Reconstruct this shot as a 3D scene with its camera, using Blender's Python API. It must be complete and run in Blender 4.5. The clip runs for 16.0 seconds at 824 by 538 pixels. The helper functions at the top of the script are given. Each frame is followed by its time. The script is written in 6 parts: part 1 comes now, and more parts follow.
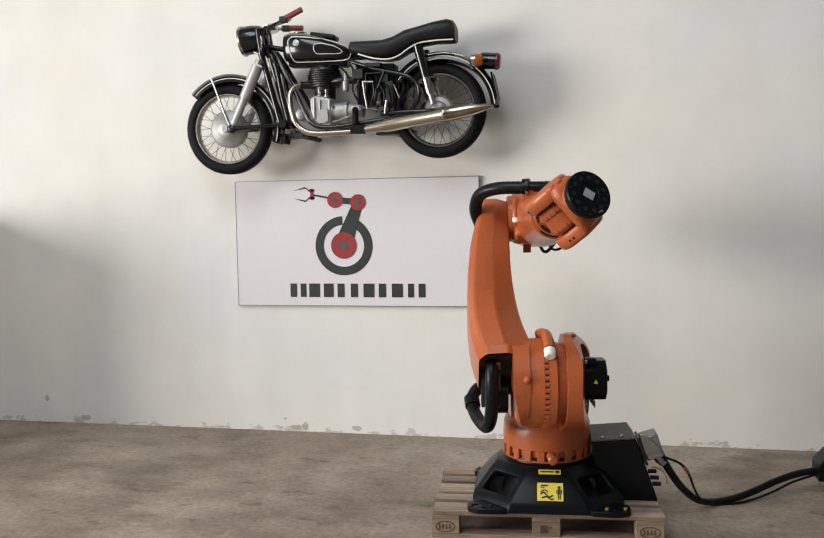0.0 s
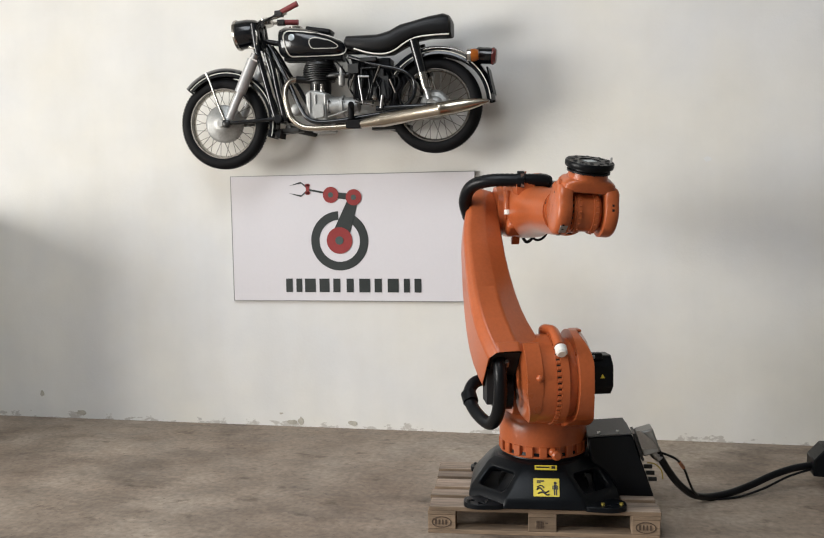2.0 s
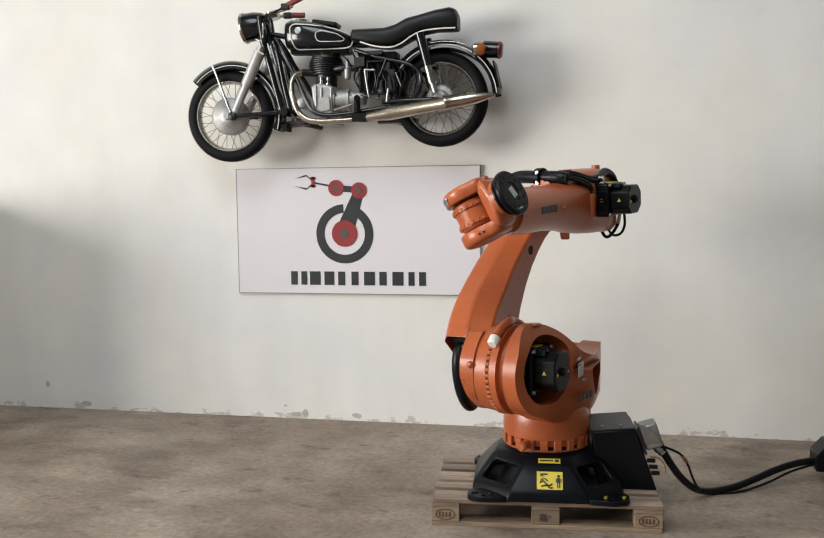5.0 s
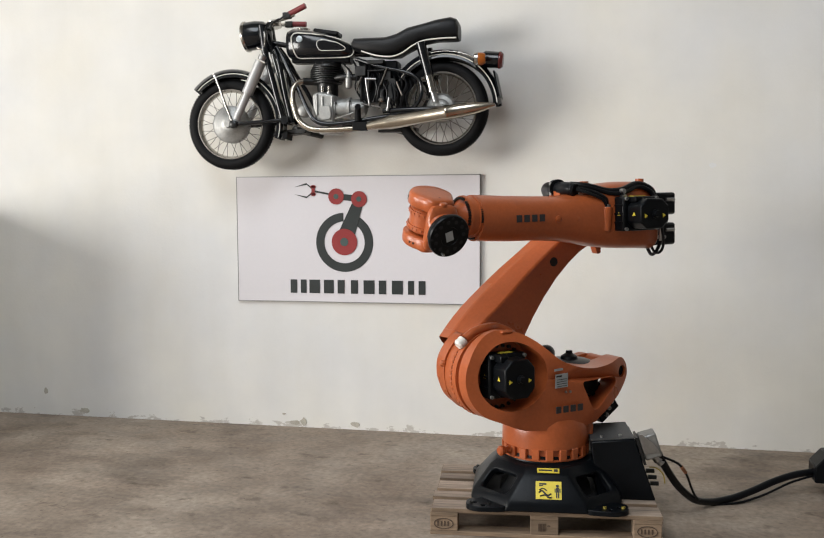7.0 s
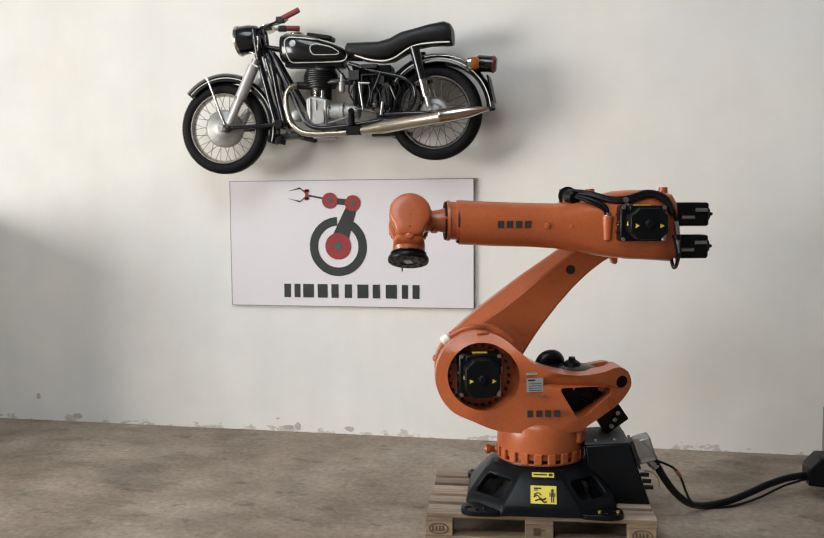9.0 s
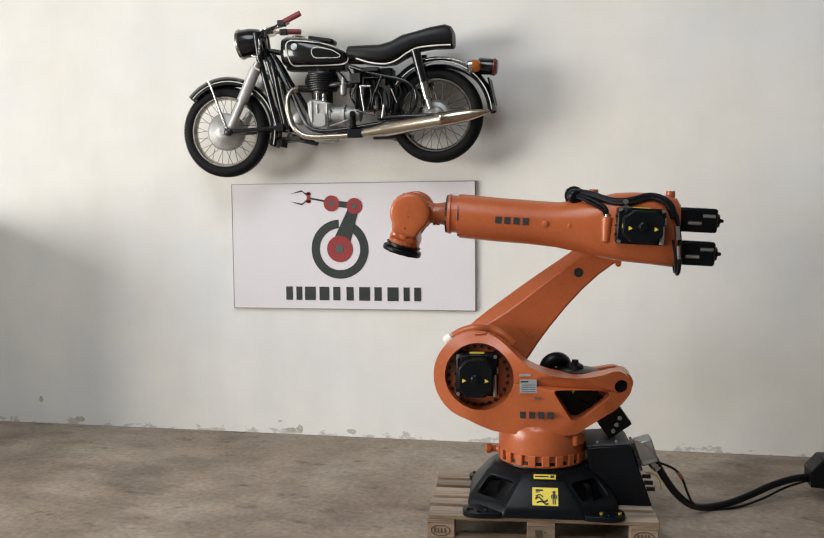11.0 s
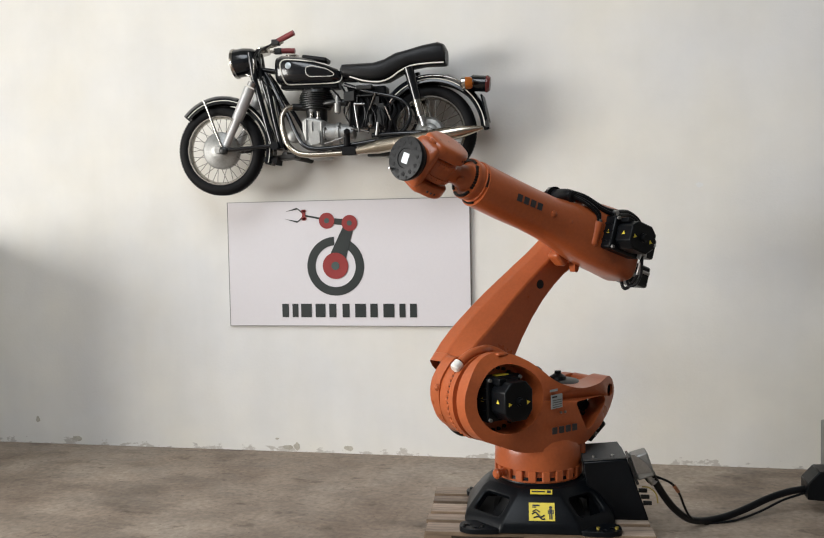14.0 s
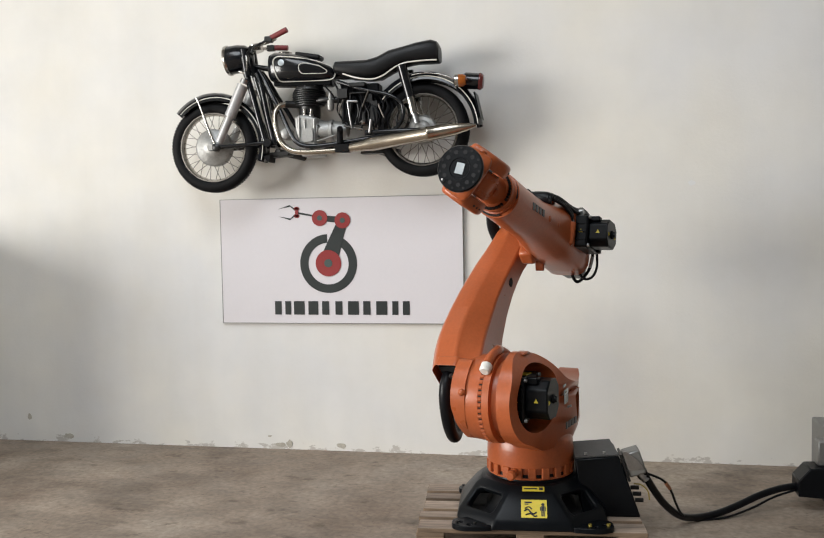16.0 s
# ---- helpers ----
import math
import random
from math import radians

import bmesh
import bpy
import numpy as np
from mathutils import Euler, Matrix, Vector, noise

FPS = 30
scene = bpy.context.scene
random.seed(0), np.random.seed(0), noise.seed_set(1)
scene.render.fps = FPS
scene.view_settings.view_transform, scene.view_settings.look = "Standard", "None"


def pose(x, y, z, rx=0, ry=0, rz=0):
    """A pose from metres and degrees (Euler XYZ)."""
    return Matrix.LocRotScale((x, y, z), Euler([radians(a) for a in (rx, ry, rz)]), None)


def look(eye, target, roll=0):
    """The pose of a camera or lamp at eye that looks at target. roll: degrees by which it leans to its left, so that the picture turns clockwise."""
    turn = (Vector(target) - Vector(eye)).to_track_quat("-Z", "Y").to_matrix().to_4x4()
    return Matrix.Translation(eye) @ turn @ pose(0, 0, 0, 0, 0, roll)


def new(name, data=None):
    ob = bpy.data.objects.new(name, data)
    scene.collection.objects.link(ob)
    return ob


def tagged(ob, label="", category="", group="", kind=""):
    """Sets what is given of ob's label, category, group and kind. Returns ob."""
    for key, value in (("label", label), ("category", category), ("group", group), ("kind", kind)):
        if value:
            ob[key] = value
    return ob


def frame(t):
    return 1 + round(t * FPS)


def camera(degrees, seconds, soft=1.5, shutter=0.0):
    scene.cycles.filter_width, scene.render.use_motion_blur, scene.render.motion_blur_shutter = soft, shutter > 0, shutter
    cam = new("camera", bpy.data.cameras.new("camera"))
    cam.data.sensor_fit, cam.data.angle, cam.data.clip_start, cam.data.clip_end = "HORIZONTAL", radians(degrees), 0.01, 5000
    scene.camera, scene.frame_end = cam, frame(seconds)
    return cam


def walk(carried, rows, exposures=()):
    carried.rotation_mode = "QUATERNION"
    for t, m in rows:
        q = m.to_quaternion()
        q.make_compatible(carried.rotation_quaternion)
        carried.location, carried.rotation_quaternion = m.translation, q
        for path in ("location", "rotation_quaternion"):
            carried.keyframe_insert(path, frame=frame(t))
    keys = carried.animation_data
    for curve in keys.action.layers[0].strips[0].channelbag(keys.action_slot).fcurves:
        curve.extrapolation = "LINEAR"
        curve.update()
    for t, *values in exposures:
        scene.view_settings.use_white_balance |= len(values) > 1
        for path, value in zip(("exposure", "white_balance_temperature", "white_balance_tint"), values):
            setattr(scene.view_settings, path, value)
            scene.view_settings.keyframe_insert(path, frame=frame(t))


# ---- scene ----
cam = camera(50.0, 16.0, soft=1.2)
PATH = [
    (0, (1.054, -6.5, 1.749), (0.631, -4.551, 1.608), -1.0),
    (0.5, (1.05, -6.492, 1.75), (0.64, -4.54, 1.597), -1.0),
    (1, (1.053, -6.491, 1.757), (0.638, -4.541, 1.6), -0.8),
    (1.5, (1.05, -6.497, 1.759), (0.635, -4.547, 1.61), -0.8),
    (2, (1.046, -6.495, 1.764), (0.634, -4.544, 1.607), -1.0),
    (2.5, (1.04, -6.493, 1.765), (0.633, -4.542, 1.598), -1.1),
    (3, (1.041, -6.493, 1.758), (0.638, -4.541, 1.59), -0.9),
    (3.5, (1.03, -6.505, 1.757), (0.629, -4.552, 1.589), -0.8),
    (4, (1.034, -6.515, 1.761), (0.618, -4.566, 1.589), -0.7),
    (6.5, (1.039, -6.513, 1.767), (0.618, -4.565, 1.599), -0.6),
    (7, (1.032, -6.519, 1.76), (0.616, -4.569, 1.61), -0.3),
    (7.5, (1.031, -6.516, 1.764), (0.62, -4.564, 1.621), -0.3),
    (8, (1.026, -6.51, 1.768), (0.623, -4.556, 1.62), -0.3),
    (8.5, (1.03, -6.507, 1.772), (0.629, -4.553, 1.625), -0.4),
    (9, (1.023, -6.517, 1.77), (0.623, -4.563, 1.626), -0.4),
    (11.5, (1.038, -6.525, 1.768), (0.63, -4.572, 1.634), -0.6),
    (12, (1.047, -6.517, 1.772), (0.638, -4.563, 1.646), -0.7),
    (12.5, (1.053, -6.528, 1.77), (0.645, -4.573, 1.655), -0.8),
    (13, (1.057, -6.529, 1.777), (0.651, -4.574, 1.662), -1.0),
    (13.5, (1.064, -6.537, 1.77), (0.659, -4.581, 1.663), -1.2),
    (14, (1.056, -6.539, 1.772), (0.654, -4.582, 1.67), -1.1),
    (14.5, (1.061, -6.529, 1.772), (0.658, -4.573, 1.674), -1.1),
    (15, (1.064, -6.529, 1.77), (0.664, -4.572, 1.676), -1.0),
    (15.5, (1.069, -6.531, 1.771), (0.673, -4.573, 1.673), -1.0),
    (16, (1.059, -6.54, 1.769), (0.672, -4.581, 1.662), -1.0),
]
walk(cam, [(t, look(eye, target, roll)) for t, eye, target, roll in PATH])


# ---- light ----
world = bpy.data.worlds.new("sky")
scene.world = world
world.use_nodes = True
wn = world.node_tree
sky = wn.nodes.new("ShaderNodeTexSky")
sky.sky_type = "NISHITA"
sky.sun_disc = False
sky.sun_elevation, sky.sun_rotation = radians(40), radians(200)
wn.links.new(sky.outputs[0], wn.nodes["Background"].inputs[0])
wn.nodes["Background"].inputs[1].default_value = 0.1
scene.view_settings.exposure = 0.0


def area_lamp(name, eye, target, width, height, watts, colour):
    data = bpy.data.lights.new(name, "AREA")
    data.shape, data.size, data.size_y, data.energy, data.color = "RECTANGLE", width, height, watts, colour
    ob = new(name, data)
    ob.matrix_world = look(eye, target)
    return ob


# daylight through the gate in the side wall; added fill lamp under the roof
area_lamp("gate_daylight", (-12.75, -10.0, 2.8), (0, -10.0, 2.8), 9.0, 5.0, 2560, (0.99, 0.967, 0.925))
area_lamp("roof_fill", (-1.3, -7.0, 6.9), (-1.3, -7.0, 0), 3.6, 7.0, 430, (0.88, 0.95, 1.0))


# ---- materials ----
def material(name, colour, rough=0.5, metal=0.0, vary=0.12, scale=6.0, fine=60.0, bump=0.0, rough_vary=0.1, coat=0.0, per_object=0.0, spec=0.5):
    """Principled surface with variation at two scales, in object space."""
    m = bpy.data.materials.new(name)
    m.use_nodes = True
    nt = m.node_tree
    b = nt.nodes["Principled BSDF"]
    b.inputs["Metallic"].default_value = metal
    b.inputs["Specular IOR Level"].default_value = spec
    b.inputs["Coat Weight"].default_value = coat
    b.inputs["Coat Roughness"].default_value = 0.15
    tc = nt.nodes.new("ShaderNodeTexCoord")
    n1, n2 = nt.nodes.new("ShaderNodeTexNoise"), nt.nodes.new("ShaderNodeTexNoise")
    n1.inputs["Scale"].default_value, n1.inputs["Detail"].default_value = scale, 5
    n2.inputs["Scale"].default_value, n2.inputs["Detail"].default_value = fine, 4
    for n in (n1, n2):
        nt.links.new(tc.outputs["Object"], n.inputs["Vector"])
    mix = nt.nodes.new("ShaderNodeMath")
    mix.operation = "MULTIPLY_ADD"
    mix.inputs[1].default_value = 0.6
    half = nt.nodes.new("ShaderNodeMath")
    half.operation = "MULTIPLY"
    half.inputs[1].default_value = 0.4
    nt.links.new(n2.outputs[0], half.inputs[0])
    nt.links.new(n1.outputs[0], mix.inputs[0])
    nt.links.new(half.outputs[0], mix.inputs[2])
    ramp = nt.nodes.new("ShaderNodeValToRGB")
    ramp.color_ramp.elements[0].position, ramp.color_ramp.elements[1].position = 0.3, 0.7
    ramp.color_ramp.elements[0].color = (*[max(0, c * (1 - vary)) for c in colour], 1)
    ramp.color_ramp.elements[1].color = (*[min(1, c * (1 + vary)) for c in colour], 1)
    nt.links.new(mix.outputs[0], ramp.inputs[0])
    out = ramp.outputs[0]
    if per_object:
        info, hsv, mr = nt.nodes.new("ShaderNodeObjectInfo"), nt.nodes.new("ShaderNodeHueSaturation"), nt.nodes.new("ShaderNodeMapRange")
        mr.inputs[3].default_value, mr.inputs[4].default_value = 1 - per_object, 1 + per_object
        nt.links.new(info.outputs["Random"], mr.inputs[0])
        nt.links.new(mr.outputs[0], hsv.inputs["Value"])
        nt.links.new(out, hsv.inputs["Color"])
        out = hsv.outputs[0]
    nt.links.new(out, b.inputs["Base Color"])
    rr = nt.nodes.new("ShaderNodeMapRange")
    rr.inputs[3].default_value, rr.inputs[4].default_value = max(0.02, rough - rough_vary), min(1, rough + rough_vary)
    nt.links.new(n1.outputs[0], rr.inputs[0])
    nt.links.new(rr.outputs[0], b.inputs["Roughness"])
    if bump:
        bp = nt.nodes.new("ShaderNodeBump")
        bp.inputs["Strength"].default_value, bp.inputs["Distance"].default_value = bump, 0.004
        nt.links.new(n2.outputs[0], bp.inputs["Height"])
        nt.links.new(bp.outputs[0], b.inputs["Normal"])
    return m


ORANGE = material("orange_paint", (0.40, 0.096, 0.030), 0.30, 0, 0.16, 4, 60, 0.06, 0.08, spec=0.45)
BLACK_CAST = material("black_cast_paint", (0.004, 0.005, 0.0065), 0.34, 0, 0.3, 8, 90, 0.12, 0.10, spec=0.16)
BLACK_PLASTIC = material("black_plastic", (0.004, 0.0048, 0.006), 0.33, 0, 0.3, 12, 90, 0.06, spec=0.16)
RUBBER = material("black_rubber", (0.005, 0.005, 0.0056), 0.62, 0, 0.3, 10, 120, 0.3, spec=0.14)
HOSE = material("ribbed_hose", (0.005, 0.0055, 0.007), 0.34, 0, 0.3, 10, 120, 0.1, spec=0.2)
# near-black that stands for shade in holes and gaps
SHADE_BLACK = material("painted_shade_black", (0.008, 0.008, 0.009), 0.8, 0, 0.3)
STEEL = material("bare_steel", (0.42, 0.42, 0.42), 0.35, 1.0, 0.2, 20, 120, 0.1)
DARK_STEEL = material("dark_steel", (0.045, 0.045, 0.045), 0.4, 0.9, 0.25, 15, 100, 0.15)
CHROME = material("chrome", (0.44, 0.42, 0.39), 0.2, 1.0, 0.12, 8, 60, 0.0, 0.08)
SATIN_ALU = material("satin_aluminium", (0.50, 0.50, 0.50), 0.42, 0.6, 0.12, 14, 90, 0.1)
WARM_CHROME = material("heat_tinted_chrome", (0.46, 0.41, 0.34), 0.24, 1.0, 0.15, 6, 60, 0.0, 0.08)
ALU = material("cast_aluminium", (0.33, 0.33, 0.32), 0.48, 0.75, 0.25, 14, 90, 0.3)
DARK_SHEET = material("dull_dark_sheet_metal", (0.085, 0.088, 0.09), 0.5, 0.4, 0.2, 7, 60, 0.1)
SPOKE = material("dull_wire_steel", (0.10, 0.09, 0.08), 0.4, 0.7, 0.2)
GREY_SHEET = material("grey_sheet_metal", (0.26, 0.26, 0.25), 0.42, 0.6, 0.15, 6, 60, 0.1)
BIKE_BLACK = material("black_gloss_lacquer", (0.005, 0.006, 0.008), 0.16, 0, 0.25, 8, 60, 0, 0.06, 0.35, spec=0.35)
LEATHER = material("black_vinyl", (0.006, 0.0062, 0.007), 0.40, 0, 0.25, 10, 160, 0.3, spec=0.26)
PINSTRIPE = material("cream_pinstripe", (0.72, 0.70, 0.64), 0.35, 0, 0.08)
RED_GRIP = material("dull_red_grip", (0.20, 0.030, 0.032), 0.55, 0, 0.2, 20, 120, 0.2)
AMBER = material("amber_lens", (0.36, 0.10, 0.015), 0.18, 0, 0.15)
RED_LENS = material("red_lens", (0.16, 0.03, 0.028), 0.2, 0, 0.15)
LAMP_GLASS = material("lamp_glass", (0.55, 0.57, 0.58), 0.12, 0.35, 0.15)
YELLOW = material("yellow_label", (0.70, 0.56, 0.05), 0.45, 0, 0.08, 15, 90)
LABEL_INK = material("black_ink", (0.02, 0.02, 0.022), 0.5, 0, 0.2)
DECAL = material("dark_decal", (0.03, 0.028, 0.03), 0.4, 0, 0.2)
PLATE_FOIL = material("silver_nameplate", (0.42, 0.46, 0.48), 0.35, 0.3, 0.1, 20)
WHITE_CAP = material("white_plastic", (0.74, 0.72, 0.67), 0.4, 0, 0.06)
SIGN_WHITE = material("white_sign_panel", (0.70, 0.675, 0.70), 0.22, 0, 0.02, 2, 40, 0.0, 0.05)
SIGN_BLACK = material("sign_charcoal_film", (0.022, 0.028, 0.028), 0.4, 0, 0.1)
SIGN_RED = material("sign_red_film", (0.27, 0.028, 0.028), 0.4, 0, 0.1)
SIGN_TEAL = material("sign_grey_green_film", (0.055, 0.085, 0.08), 0.4, 0, 0.1)
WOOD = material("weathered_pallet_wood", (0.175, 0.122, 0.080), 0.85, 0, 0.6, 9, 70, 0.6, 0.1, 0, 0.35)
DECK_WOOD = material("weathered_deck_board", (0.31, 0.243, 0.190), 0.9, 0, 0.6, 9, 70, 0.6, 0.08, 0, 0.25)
BRAND_INK = material("burnt_stamp", (0.07, 0.045, 0.03), 0.8, 0, 0.3)
GASKET = material("dull_grey_flange", (0.09, 0.095, 0.10), 0.35, 0.7, 0.2, 20, 100, 0.1)


def streak_wood(wood):
    """Grain along the boards."""
    nt = wood.node_tree
    tc = next(n for n in nt.nodes if n.type == "TEX_COORD")
    mp = nt.nodes.new("ShaderNodeMapping")
    mp.inputs["Scale"].default_value = (0.12, 1.0, 1.0)
    nt.links.new(tc.outputs["Object"], mp.inputs["Vector"])
    for n in nt.nodes:
        if n.type == "TEX_NOISE":
            nt.links.new(mp.outputs[0], n.inputs["Vector"])


streak_wood(WOOD)
streak_wood(DECK_WOOD)


def noise_node(nt, tc, scale, detail=6, stretch=None, rough=0.55):
    n = nt.nodes.new("ShaderNodeTexNoise")
    n.inputs["Scale"].default_value, n.inputs["Detail"].default_value, n.inputs["Roughness"].default_value = scale, detail, rough
    src = tc.outputs["Object"]
    if stretch:
        mp = nt.nodes.new("ShaderNodeMapping")
        mp.inputs["Scale"].default_value = stretch
        nt.links.new(src, mp.inputs["Vector"])
        src = mp.outputs[0]
    nt.links.new(src, n.inputs["Vector"])
    return n


def ramp_node(nt, source, stops):
    r = nt.nodes.new("ShaderNodeValToRGB")
    e = r.color_ramp.elements
    while len(e) < len(stops):
        e.new(0.5)
    for el, (p, c) in zip(e, stops):
        el.position, el.color = p, (*c, 1)
    nt.links.new(source, r.inputs[0])
    return r


def mix_node(nt, kind, fac, a, b):
    m = nt.nodes.new("ShaderNodeMix")
    m.data_type, m.blend_type = "RGBA", kind
    if isinstance(fac, float):
        m.inputs[0].default_value = fac
    else:
        nt.links.new(fac, m.inputs[0])
    nt.links.new(a, m.inputs[6])
    nt.links.new(b, m.inputs[7])
    return m.outputs[2]


def concrete():
    m = bpy.data.materials.new("worn_concrete_floor")
    m.use_nodes = True
    nt = m.node_tree
    b = nt.nodes["Principled BSDF"]
    tc = nt.nodes.new("ShaderNodeTexCoord")
    big = noise_node(nt, tc, 0.9, 6, None, 0.6)
    mid = noise_node(nt, tc, 3.2, 6, (0.7, 1.3, 1), 0.62)
    fine = noise_node(nt, tc, 28, 6)
    spots = noise_node(nt, tc, 1.7, 5, (0.8, 1.3, 1), 0.55)
    specks = noise_node(nt, tc, 7, 4, (0.8, 1.25, 1), 0.6)
    base = ramp_node(nt, big.outputs[0], [(0.34, (0.240, 0.182, 0.136)), (0.5, (0.352, 0.282, 0.220)), (0.66, (0.462, 0.390, 0.318))])
    var = ramp_node(nt, mid.outputs[0], [(0.32, (0.60, 0.59, 0.58)), (0.62, (1.0, 1.0, 1.0))])
    c = mix_node(nt, "MULTIPLY", 0.8, base.outputs[0], var.outputs[0])
    grain = ramp_node(nt, fine.outputs[0], [(0.3, (0.68, 0.67, 0.66)), (0.7, (1.18, 1.17, 1.16))])
    c = mix_node(nt, "MULTIPLY", 0.8, c, grain.outputs[0])
    stain = ramp_node(nt, spots.outputs[0], [(0.52, (1, 1, 1)), (0.64, (0.50, 0.48, 0.47))])
    c = mix_node(nt, "MULTIPLY", 0.6, c, stain.outputs[0])
    dots = ramp_node(nt, specks.outputs[0], [(0.60, (1, 1, 1)), (0.69, (0.42, 0.39, 0.36))])
    c = mix_node(nt, "MULTIPLY", 0.6, c, dots.outputs[0])
    pits = noise_node(nt, tc, 30, 4, (0.85, 1.2, 1), 0.6)
    pit = ramp_node(nt, pits.outputs[0], [(0.63, (1, 1, 1)), (0.68, (0.45, 0.42, 0.40))])
    c = mix_node(nt, "MULTIPLY", 0.7, c, pit.outputs[0])
    nt.links.new(c, b.inputs["Base Color"])
    rr = ramp_node(nt, mid.outputs[0], [(0.3, (0.5, 0.5, 0.5)), (0.7, (0.78, 0.78, 0.78))])
    nt.links.new(rr.outputs[0], b.inputs["Roughness"])
    bp = nt.nodes.new("ShaderNodeBump")
    bp.inputs["Strength"].default_value, bp.inputs["Distance"].default_value = 0.12, 0.005
    nt.links.new(fine.outputs[0], bp.inputs["Height"])
    nt.links.new(bp.outputs[0], b.inputs["Normal"])
    return m


def plaster():
    m = bpy.data.materials.new("cream_plaster_wall")
    m.use_nodes = True
    nt = m.node_tree
    b = nt.nodes["Principled BSDF"]
    tc = nt.nodes.new("ShaderNodeTexCoord")
    big = noise_node(nt, tc, 0.55, 4)
    mid = noise_node(nt, tc, 3.0, 6)
    fine = noise_node(nt, tc, 45, 5)
    run = noise_node(nt, tc, 1.4, 5, (1.0, 1.0, 0.12))
    # mottled paint tone; its warm and cool spread stands for uneven light
    base = ramp_node(nt, big.outputs[0], [(0.36, (0.735, 0.732, 0.728)), (0.64, (0.80, 0.768, 0.695))])
    v = ramp_node(nt, mid.outputs[0], [(0.3, (0.94, 0.94, 0.94)), (0.7, (1, 1, 1))])
    c = mix_node(nt, "MULTIPLY", 1.0, base.outputs[0], v.outputs[0])
    v = ramp_node(nt, run.outputs[0], [(0.35, (0.93, 0.925, 0.91)), (0.65, (1, 1, 1))])
    c = mix_node(nt, "MULTIPLY", 0.8, c, v.outputs[0])
    # scuffed, flaking foot of the wall
    sep = nt.nodes.new("ShaderNodeSeparateXYZ")
    nt.links.new(tc.outputs["Object"], sep.inputs[0])
    flake = noise_node(nt, tc, 7, 5, (1, 1, 2.2), 0.65)
    low = nt.nodes.new("ShaderNodeMapRange")
    low.inputs[1].default_value, low.inputs[2].default_value, low.inputs[3].default_value, low.inputs[4].default_value = 0.0, 0.12, 0.27, 0.0
    nt.links.new(sep.outputs[2], low.inputs[0])
    add = nt.nodes.new("ShaderNodeMath")
    nt.links.new(flake.outputs[0], add.inputs[0])
    nt.links.new(low.outputs[0], add.inputs[1])
    mask = ramp_node(nt, add.outputs[0], [(0.76, (0, 0, 0)), (0.80, (1, 1, 1))])
    grey = nt.nodes.new("ShaderNodeRGB")
    grey.outputs[0].default_value = (0.50, 0.47, 0.43, 1)
    c = mix_node(nt, "MIX", mask.outputs[0], c, grey.outputs[0])
    nt.links.new(c, b.inputs["Base Color"])
    b.inputs["Roughness"].default_value = 0.75
    bp = nt.nodes.new("ShaderNodeBump")
    bp.inputs["Strength"].default_value, bp.inputs["Distance"].default_value = 0.22, 0.006
    h = nt.nodes.new("ShaderNodeMath")
    h.operation = "MULTIPLY_ADD"
    h.inputs[1].default_value = 2.0
    nt.links.new(mid.outputs[0], h.inputs[0])
    nt.links.new(fine.outputs[0], h.inputs[2])
    nt.links.new(h.outputs[0], bp.inputs["Height"])
    nt.links.new(bp.outputs[0], b.inputs["Normal"])
    return m


CONCRETE, PLASTER = concrete(), plaster()
# ceiling and walls out of view, kept dark to cut bounced light
CEILING_PAINT = material("dark_ceiling_paint", (0.22, 0.22, 0.21), 0.8)
GREY_PAINT = material("grey_wall_paint", (0.15, 0.145, 0.14), 0.8)


# ---- mesh helpers ----
def finish(bm, angle=35):
    bmesh.ops.recalc_face_normals(bm, faces=bm.faces)
    for f in bm.faces:
        f.smooth = True
    for e in bm.edges:
        e.smooth = len(e.link_faces) == 2 and e.calc_face_angle(0) < radians(angle)


def mesh_of(bm, name, mat, angle=35):
    finish(bm, angle)
    me = bpy.data.meshes.new(name)
    bm.to_mesh(me)
    bm.free()
    me.materials.append(mat)
    return me


def part(name, bm, mat, parent, label="", bevel=0.0, m=None, angle=35, segments=2):
    """One mesh object under a thing or a part."""
    ob = new(name, mesh_of(bm, name, mat, angle))
    ob.parent = parent
    if m is not None:
        ob.matrix_basis = m
    if bevel:
        md = ob.modifiers.new("bevel", "BEVEL")
        md.width, md.segments, md.limit_method, md.angle_limit, md.harden_normals = bevel, segments, "ANGLE", radians(32), False
    return tagged(ob, label)


def thing(name, m, label, category, group="", kind=""):
    ob = new(name)
    ob.empty_display_size = 0.1
    ob.matrix_basis = m
    return tagged(ob, label, category, group, kind)


def structure(name, bm, mat, label, category):
    return tagged(new(name, mesh_of(bm, name, mat)), label, category, kind="structure")


def box(bm, x0, x1, y0, y1, z0, z1, m=None):
    vs = [bm.verts.new(Vector(p) if m is None else m @ Vector(p)) for p in
          ((x0, y0, z0), (x1, y0, z0), (x1, y1, z0), (x0, y1, z0), (x0, y0, z1), (x1, y0, z1), (x1, y1, z1), (x0, y1, z1))]
    for f in ((0, 3, 2, 1), (4, 5, 6, 7), (0, 1, 5, 4), (1, 2, 6, 5), (2, 3, 7, 6), (3, 0, 4, 7)):
        bm.faces.new([vs[i] for i in f])
    return bm


